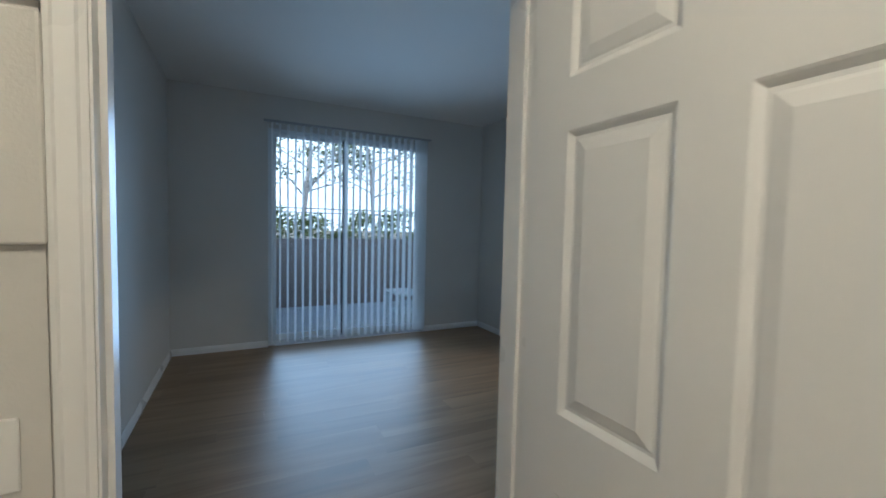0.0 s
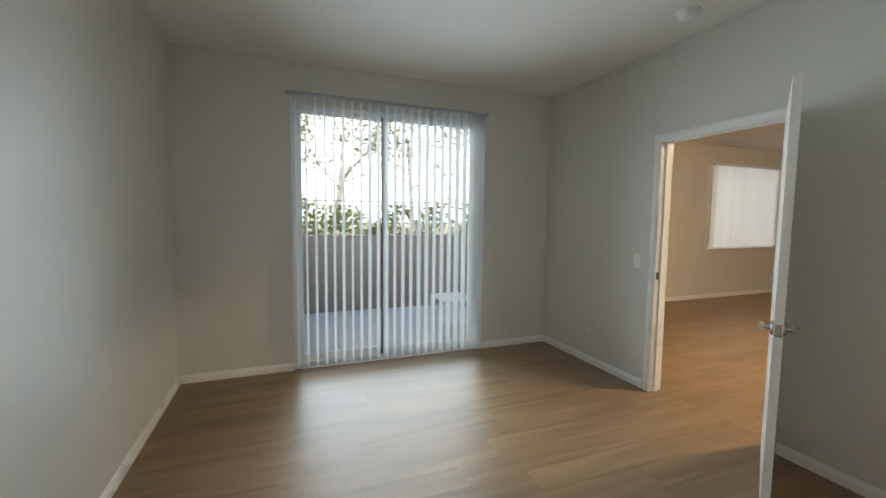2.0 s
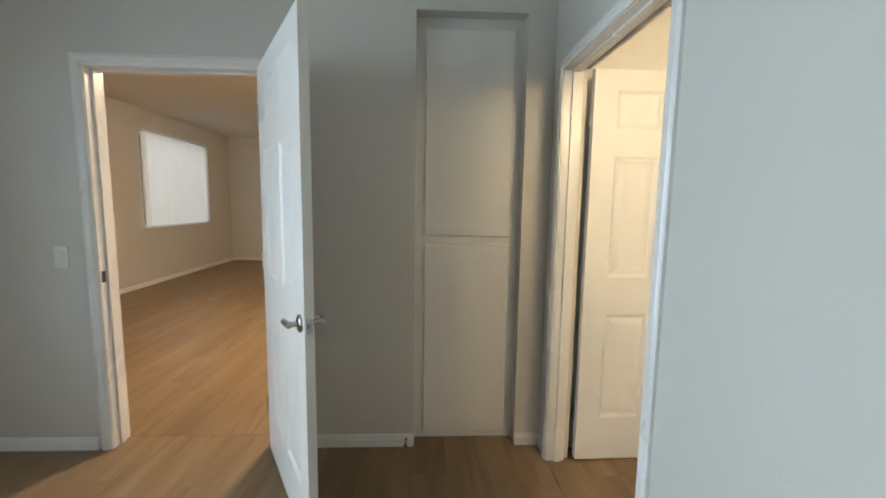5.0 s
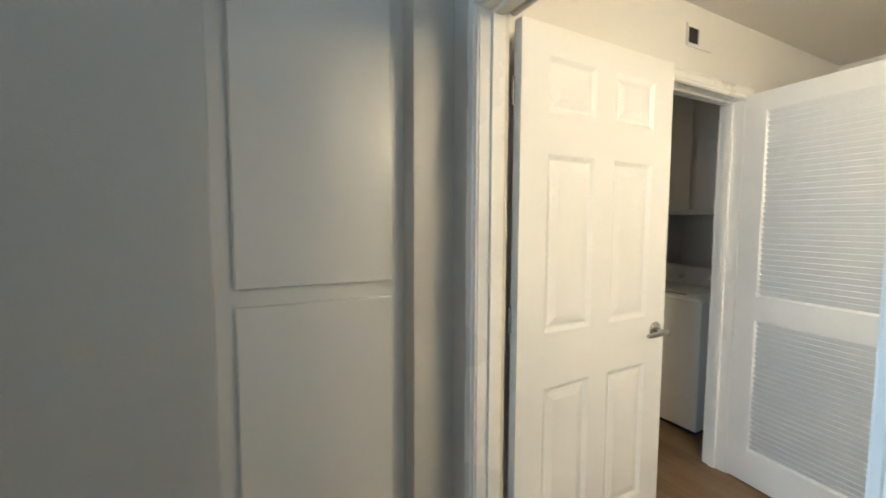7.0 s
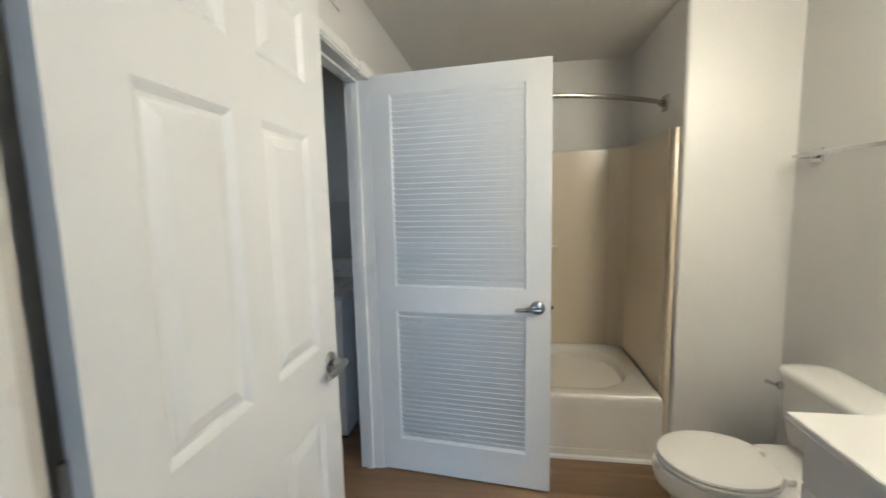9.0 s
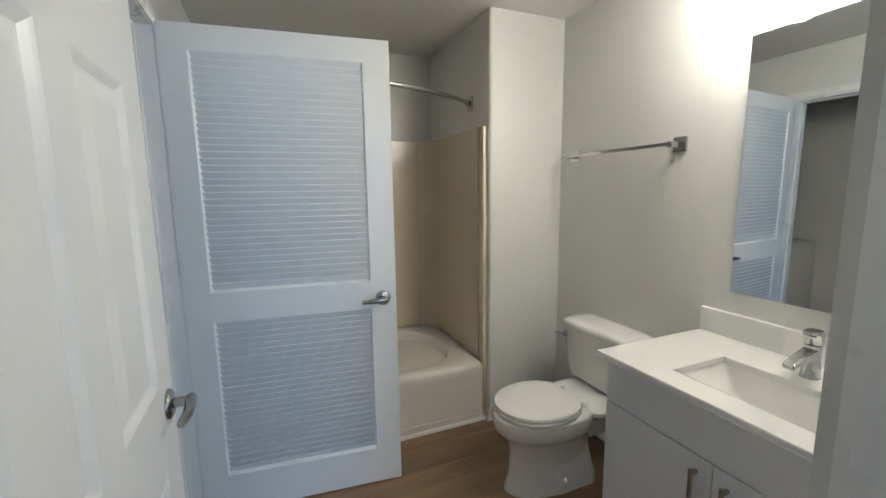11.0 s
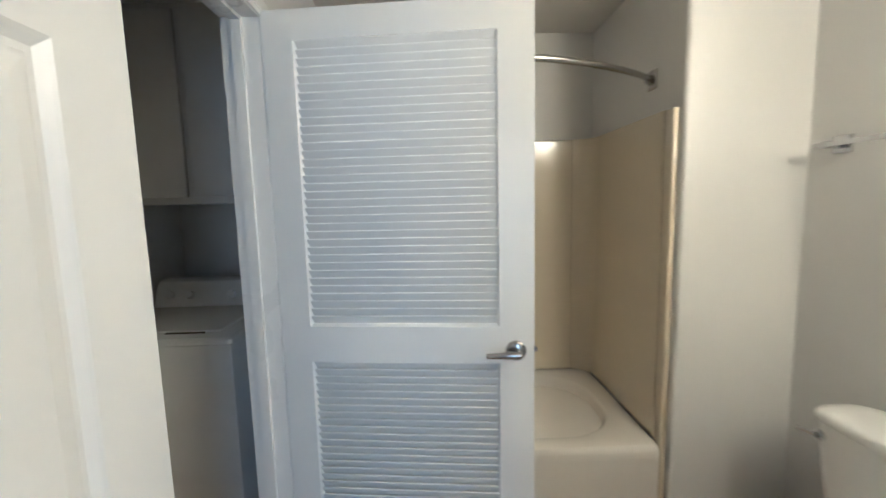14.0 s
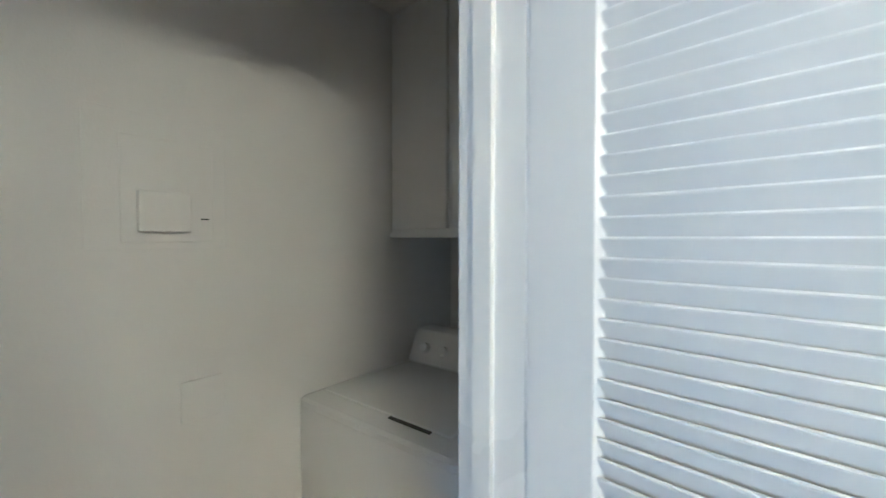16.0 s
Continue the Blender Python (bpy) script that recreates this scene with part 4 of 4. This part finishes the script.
bm = bmesh.new()
loft(bm, [rrect(fx, fy, 0.058, 0.05, 0.022, fz), rrect(fx, fy, 0.054, 0.046, 0.021, fz + 0.006), rrect(fx, fy, 0.046, 0.042, 0.02, fz + 0.05), rrect(fx, fy, 0.046, 0.044, 0.02, fz + 0.105)])
part("faucet_body", bm, CHROME, fa, smooth=True)
bm = bmesh.new()
sec = lambda x, z, w, h: [(x, fy - w / 2, z), (x, fy + w / 2, z), (x, fy + w / 2 * 0.86, z + h), (x, fy - w / 2 * 0.86, z + h)]
loft(bm, [sec(fx + 0.01, fz + 0.062, 0.044, 0.036), sec(fx + 0.07, fz + 0.060, 0.040, 0.024), sec(fx + 0.118, fz + 0.052, 0.036, 0.018), sec(fx + 0.124, fz + 0.044, 0.034, 0.022)])
bmesh.ops.bevel(bm, geom=bm.edges[:], offset=0.004, segments=2, affect="EDGES")
part("spout", bm, CHROME, fa, smooth=True)
bm = bmesh.new()
loft(bm, [rrect(fx, fy, 0.046, 0.046, 0.0225, fz + 0.108), rrect(fx, fy, 0.05, 0.05, 0.0245, fz + 0.112), rrect(fx + 0.002, fy, 0.052, 0.05, 0.0245, fz + 0.135), rrect(fx + 0.006, fy, 0.064, 0.048, 0.022, fz + 0.142), rrect(fx + 0.006, fy, 0.055, 0.04, 0.018, fz + 0.15)])
part("lever_cap", bm, CHROME, fa, smooth=True)

tagged(link("mirror", boxed(BX0 + 0.001, -0.850, 0.999, BX0 + 0.007, -0.17, 1.948, 0.0015), MIRROR), "frameless rectangular mirror above the vanity", "mirror")
mirror_clips = base("mirror_clip", BX0, -0.79, 1.948, "small clear plastic clip holding the mirror", "clip", "clips of the mirror")
part("clip_body", boxed(BX0 + 0.001, -0.799, 1.944, BX0 + 0.013, -0.781, 1.962, 0.003, 2), PLASTIC, mirror_clips)
copy_thing(mirror_clips, pose(BX0, -0.23, 1.948))
vl = base("vanity_light", BX0, -0.52, 2.15, "three-shade warm vanity light above the mirror", "wall lamp")
part("back_plate", boxed(BX0 + 0.001, -0.86, 2.15, BX0 + 0.026, -0.18, 2.23, 0.008, 2), CHROME, vl)
for yy in (-0.80, -0.52, -0.24):
    bm = bmesh.new()
    turned(bm, (BX0 + 0.026, yy, 2.205), (BX0 + 0.155, yy, 2.205), ((0, 0.02), (0.4, 0.012), (1, 0.012)), 12)
    part("arm", bm, CHROME, vl, smooth=True)
    bm = bmesh.new()
    turned(bm, (BX0 + 0.165, yy, 2.22), (BX0 + 0.165, yy, 2.01), ((0, 0.022), (0.06, 0.032), (0.3, 0.042), (0.7, 0.05), (0.95, 0.052), (1, 0.049)), 20)
    part("glass_shade", bm, GLOBE, vl, "lit alabaster glass shade", smooth=True)

tb = base("towel_bar", BX0, -1.45, 1.6, "square chrome towel bar on the bathroom wall", "towel bar")
part("bar", boxed(1.640, -1.800, 1.584, 1.654, -1.085, 1.600, 0.002), CHROME, tb)
for yy in (-1.765, -1.105):
    part("bracket", boxed(BX0 + 0.001, yy - 0.012, 1.579, 1.648, yy + 0.012, 1.605, 0.003, 2), CHROME, tb)
    part("wall_plate", boxed(BX0 + 0.0005, yy - 0.032, 1.562, BX0 + 0.012, yy + 0.032, 1.626, 0.003, 2), CHROME, tb)

ve = base("wall_vent", BX1, -1.285, 2.245, "white wall vent with an open dark grille", "vent")
bm = bmesh.new()
slab(bm, "y", -1.385, -1.188, 2.195, 2.295, BX1 - 0.008, BX1 - 0.0005, [(-1.278, 2.21, -1.2, 2.28)])
part("frame", bm, BATHWALL_LIFTED, ve)
# thin dark sheet on the wall gives the shade of a deep duct
part("duct_shade", boxed(BX1 - 0.002, -1.277, 2.211, BX1 - 0.0008, -1.201, 2.279), DARK, ve, "flat dark backing for the shade of the duct")
for i in range(5):
    yy = -1.268 + i * 0.0145
    part("slat", boxed(BX1 - 0.008, yy, 2.21, BX1 - 0.0035, yy + 0.003, 2.28), IRON, ve)

# ---- laundry closet ----
wa = base("washing_machine", 4.205, -2.3, 0, "white top-loading washing machine against the laundry wall", "washing machine")
wx0, wx1, wy0, wy1, wz = 3.865, 4.53, -2.627, -1.929, 0.875
part("body", boxed(wx0, wy0, 0.035, wx1, wy1, wz, 0.008, 2), ENAMEL, wa, smooth=True)
part("kick_base", boxed(wx0 + 0.02, wy0 + 0.02, 0.0, wx1 - 0.02, wy1 - 0.035, 0.034), DARK, wa)
bm = bmesh.new()
loft(bm, [rrect((wx0 + wx1) / 2, (wy0 + wy1) / 2, wx1 - wx0 + 0.004, wy1 - wy0 + 0.006, 0.02, wz + 0.002), rrect((wx0 + wx1) / 2, (wy0 + wy1) / 2, wx1 - wx0 + 0.004, wy1 - wy0 + 0.006, 0.02, wz + 0.02), rrect((wx0 + wx1) / 2, (wy0 + wy1) / 2, wx1 - wx0 - 0.012, wy1 - wy0 - 0.012, 0.025, wz + 0.03)])
part("top_panel", bm, ENAMEL, wa, smooth=True)
lid = part("lid", boxed(wx0 + 0.075, wy0 + 0.2, wz + 0.031, wx1 - 0.04, wy1 - 0.075, wz + 0.042, 0.006, 2), ENAMEL, wa, smooth=True)
# no recess is cut: a dark block gives the finger slot's shade
part("lid_slot_shade", boxed(wx0 + 0.14, wy1 - 0.076, wz + 0.0302, wx0 + 0.30, wy1 - 0.064, wz + 0.0345), DARK, lid, "dark block for the shade in the lid's finger slot")
bm = bmesh.new()
loft(bm, [[(x, wy0 + d, z) for d, z in ((0.002, wz + 0.03), (0.17, wz + 0.03), (0.115, wz + 0.15), (0.09, wz + 0.165), (0.002, wz + 0.165))] for x in (wx0 + 0.004, wx1 - 0.004)])
bmesh.ops.bevel(bm, geom=bm.edges[:], offset=0.007, segments=2, affect="EDGES")
pan = part("control_panel", bm, ENAMEL, wa, smooth=True)
for i, xx in enumerate((4.44, 4.34, 4.12, 3.96)):
    bm = bmesh.new()
    p0 = Vector((xx, wy0 + 0.143, wz + 0.09))
    nrm = Vector((0, 0.9, 0.41))
    turned(bm, p0, p0 + nrm * 0.022, ((0, 0.03 if i == 3 else 0.022), (0.5, 0.028 if i == 3 else 0.02), (1, 0.018)), 18)
    part("dial", bm, ENAMEL, pan, smooth=True)
lcab = base("laundry_cabinet", 4.1, -2.62, 1.44, "white laundry wall cabinet with flat doors, closed", "cabinet")
part("carcass", boxed(BX1 + T + 0.002, BY + 0.002, 1.444, LX1 - 0.002, -2.385, HW - 0.002), CABWHITE, lcab)
part("bottom_rail", boxed(BX1 + T + 0.002, -2.3845, 1.444, LX1 - 0.002, -2.372, 1.465), CABWHITE, lcab)
for a0, a1 in ((BX1 + T + 0.03, 4.205), (4.235, LX1 - 0.025)):
    part("cabinet_door", boxed(a0, -2.3845, 1.478, a1, -2.365, HW - 0.03, 0.003), CABWHITE, lcab)
bp = base("breaker_panel", LX1, -1.52, 1.54, "painted-over electrical breaker panel in the laundry wall", "breaker panel")
part("outer_plate", boxed(LX1 - 0.003, -1.70, 1.412, LX1 - 0.0005, -1.38, 1.76, 0.002), BATHWALL_LIFTED, bp)
part("cover", boxed(LX1 - 0.008, -1.665, 1.43, LX1 - 0.0035, -1.45, 1.70, 0.002), BATHWALL_LIFTED, bp)
pd = part("panel_door", boxed(LX1 - 0.036, -1.60, 1.457, LX1 - 0.0085, -1.482, 1.562, 0.004, 2), BATHWALL_LIFTED, bp)
part("door_latch", boxed(LX1 - 0.012, -1.652, 1.492, LX1 - 0.0085, -1.632, 1.496), DARK, bp, "small dark latch slot")
part("door_latch", boxed(LX1 - 0.012, -1.650, 1.472, LX1 - 0.0085, -1.634, 1.488), BATHWALL_LIFTED, bp)
wb = base("washer_outlet_box", LX1, -1.63, 0.99, "painted blank cover plate low on the laundry wall", "wall plate")
part("cover_plate", boxed(LX1 - 0.005, -1.688, 0.93, LX1 - 0.0005, -1.575, 1.045, 0.002), BATHWALL_LIFTED, wb)

# ---- patio and garden ----
tagged(link("patio_slab", boxed(0.98, WY + T + 0.001, -0.12, RX - 0.002, 6.32, -0.06, 0.006), CONCRETE), "pale worn concrete patio slab", "patio", kind="structure")
pw = base("patio_wall", 2.3, 6.39, -0.1, "tan stucco patio wall with a flat cap", "garden wall", kind="structure")
part("wall_run", boxed(0.86, 6.325, -0.12, 5.2, 6.465, 1.09, 0.006), STUCCO, pw)
part("cap", boxed(0.84, 6.31, 1.091, 5.22, 6.48, 1.12, 0.006), STUCCO, pw)
pw2 = base("patio_side_wall", 0.92, 5.1, -0.1, "tan stucco wall at the side of the patio", "garden wall", kind="structure")
part("wall_run", boxed(0.84, WY + T + 0.002, -0.12, 0.979, 6.31, 1.12, 0.006), STUCCO, pw2)
tagged(link("ground", boxed(-900, WY + T + 0.01, -0.5, 900, 1500, -0.13), SOIL), "dry bare soil and leaf litter", "ground", kind="structure")

# glowing board in place of the overexposed sky; also lights the patio
def sky_glow():
    m, n, l, p = material("glowing_sky_board")
    p.inputs["Base Color"].default_value = (0.8, 0.8, 0.8, 1)
    p.inputs["Emission Color"].default_value = (0.92, 0.97, 1.0, 1)
    p.inputs["Emission Strength"].default_value = 0.5
    return m


tagged(link("backdrop", boxed(-160, 110, -0.2, 220, 111, 120), sky_glow()), "glowing white board standing in for the overexposed sky beyond the garden", "sky", kind="structure")

st = base("side_table", 2.93, 4.8, -0.06, "white resin outdoor side table on the patio", "table")
bm = boxed(2.66, 4.50, 0.355, 3.08, 5.08, 0.385, 0.012, 2)
part("tabletop", bm, RESIN, st, smooth=True)
for a0, b0 in ((2.69, 4.53), (3.05, 4.53), (2.69, 5.05), (3.05, 5.05)):
    bm = bmesh.new()
    loft(bm, [rrect(a0, b0, 0.045, 0.045, 0.01, -0.06, 2), rrect(a0, b0, 0.06, 0.06, 0.012, 0.356, 2)])
    part("leg", bm, RESIN, st)
for i in range(4):
    part("shelf_slat", boxed(2.70, 4.56 + i * 0.125, 0.08, 3.04, 4.64 + i * 0.125, 0.098, 0.004), RESIN, st)

fe = base("iron_fence", 2, 7.9, -0.13, "dark iron rail fence behind the patio", "fence")
for z in (1.60, 1.69):
    part("rail", boxed(-6, 7.985, z, 14, 8.015, z + 0.025), IRON, fe)
bm = boxed(-6, 7.99, -0.13, -5.97, 8.02, 1.72)
post = part("post", bm, IRON, fe)
for i in range(1, 9):
    o = new("post", post.data)
    o.parent, o.matrix_parent_inverse = fe, WORLD[fe].inverted()
    o.matrix_basis = pose(i * 2.4, 0, 0)


def leaves(bm, centre, spread, count, size, rng, flat=0.5):
    for _ in range(count):
        while True:
            d = Vector((rng.uniform(-1, 1), rng.uniform(-1, 1), rng.uniform(-1, 1)))
            if d.length < 1:
                break
        c = Vector(centre) + Vector((d.x * spread[0], d.y * spread[1], d.z * spread[2]))
        q = Euler((rng.uniform(-1.2, 1.2), rng.uniform(-1.2, 1.2), rng.uniform(0, 6.3))).to_matrix()
        s = size * rng.uniform(0.6, 1.3)
        vs = [bm.verts.new(c + q @ Vector(p)) for p in ((-s, 0, 0), (0, -s * flat, s * 0.1), (s, 0, 0), (0, s * flat, s * 0.1))]
        bm.faces.new(vs)


rng = random.Random(11)
bm = bmesh.new()
for i in range(330):
    x = -5 + i * 0.055 + rng.uniform(-0.1, 0.1)
    z = 1.55 - 1.3 * rng.random() ** 1.5 + 0.12 * math.sin(x * 2.1)
    leaves(bm, (x, 7.3 + rng.uniform(-0.25, 0.25), z), (0.24, 0.26, 0.2), 85, 0.045, rng)
tagged(link("hedge", bm, HEDGE), "loose green hedge behind the patio wall", "hedge", kind="stuff")


def tree(x, y, height, seed, label, lean=0.1):
    r = random.Random(seed)
    t = base("tree", x, y, -0.13, label, "tree", "trees behind the fence")
    bm = bmesh.new()
    tips = []
    top = Vector((x + lean * height, y + r.uniform(-0.3, 0.3), height * 0.62))
    k = [Vector((x, y, -0.13)), Vector((x + lean * 0.6, y, height * 0.25)), top]
    tube(bm, k, [0.10, 0.065, 0.03], 10)
    for i in range(9):
        s = r.uniform(0.3, 1)
        p = k[1].lerp(k[2], s)
        a = r.uniform(0, 6.28)
        ln = height * r.uniform(0.22, 0.42)
        e = p + Vector((math.cos(a) * ln, math.sin(a) * ln, ln * r.uniform(0.3, 1.0)))
        mid = p.lerp(e, 0.5) + Vector((r.uniform(-0.1, 0.1), r.uniform(-0.1, 0.1), -0.06 * ln))
        tube(bm, [p, mid, e], [0.022, 0.014, 0.005], 7)
        tips += [mid, e]
        for _ in range(3):
            e2 = mid.lerp(e, r.uniform(0, 1)) + Vector((r.uniform(-1, 1), r.uniform(-1, 1), r.uniform(-0.2, 0.9))) * ln * 0.4
            tube(bm, [mid.lerp(e, 0.4), e2], [0.008, 0.003], 5)
            tips.append(e2)
    part("trunk", bm, BARK, t, "grey bark trunk with thin limbs", smooth=True)
    bm = bmesh.new()
    for p in tips:
        leaves(bm, p, (0.34, 0.34, 0.26), r.randint(20, 50), 0.05, r)
    part("crown", bm, FOLIAGE, t, "sparse uneven crown of small leaves")


tree(1.85, 8.6, 5.2, 3, "thin young street tree with a sparse crown", 0.03)
tree(0.4, 9.6, 6.0, 8, "taller tree with a sparse crown behind the fence", 0.08)
tree(4.0, 10.2, 5.6, 21, "slender tree with thin leafage behind the fence", -0.04)
tree(6.4, 9.4, 5.0, 33, "slender tree with thin leafage behind the fence", 0.02)

# ---- floor planks ----
pm = bpy.data.meshes.new("plank")
bm = boxed(0, 0, -0.005, 1, 1, 0)
bm.to_mesh(pm)
bm.free()
pm.materials.append(PLANK)
PW, PL, GAP = 0.182, 1.22, 0.0004
rng = random.Random(4)


def planks(x0, y0, x1, y1):
    y, row = y0, 0
    while y < y1 - 0.01:
        ye = min(y + PW, y1)
        x = x0 - rng.uniform(0.1, 1.0) * PL
        while x < x1 - 0.005:
            a, b = max(x, x0), min(x + PL, x1)
            if b - a > 0.02:
                o = new("plank", pm)
                o.parent = FLOOR
                o.matrix_basis = Matrix.Translation((a, y, 0)) @ Matrix.Diagonal((b - a - GAP, ye - y - GAP, 1, 1))
            x += PL
        y = ye


planks(0.002, 0.0, RX + T, WY - 0.001)
planks(0.1, -1.6, BX0 - 0.1, -0.001)
planks(BX0, -2.0, LX1, -0.001)
planks(RX + T + 0.001, 0.4, 9.0, VY1)
bm = bmesh.new()
abox(bm, 9.0, 0.4, -0.005, VX1, VY1, 0)
abox(bm, RX + T, -0.9, -0.005, VX1, 0.399, 0)
abox(bm, 0.1, -3.0, -0.005, BX0 - 0.1, -1.601, 0)
abox(bm, BX0, BY, -0.005, LX1, -2.001, 0)
part("plank_field", bm, PLANK, FLOOR, "oak-look planks farther off")["kind"] = "stuff"
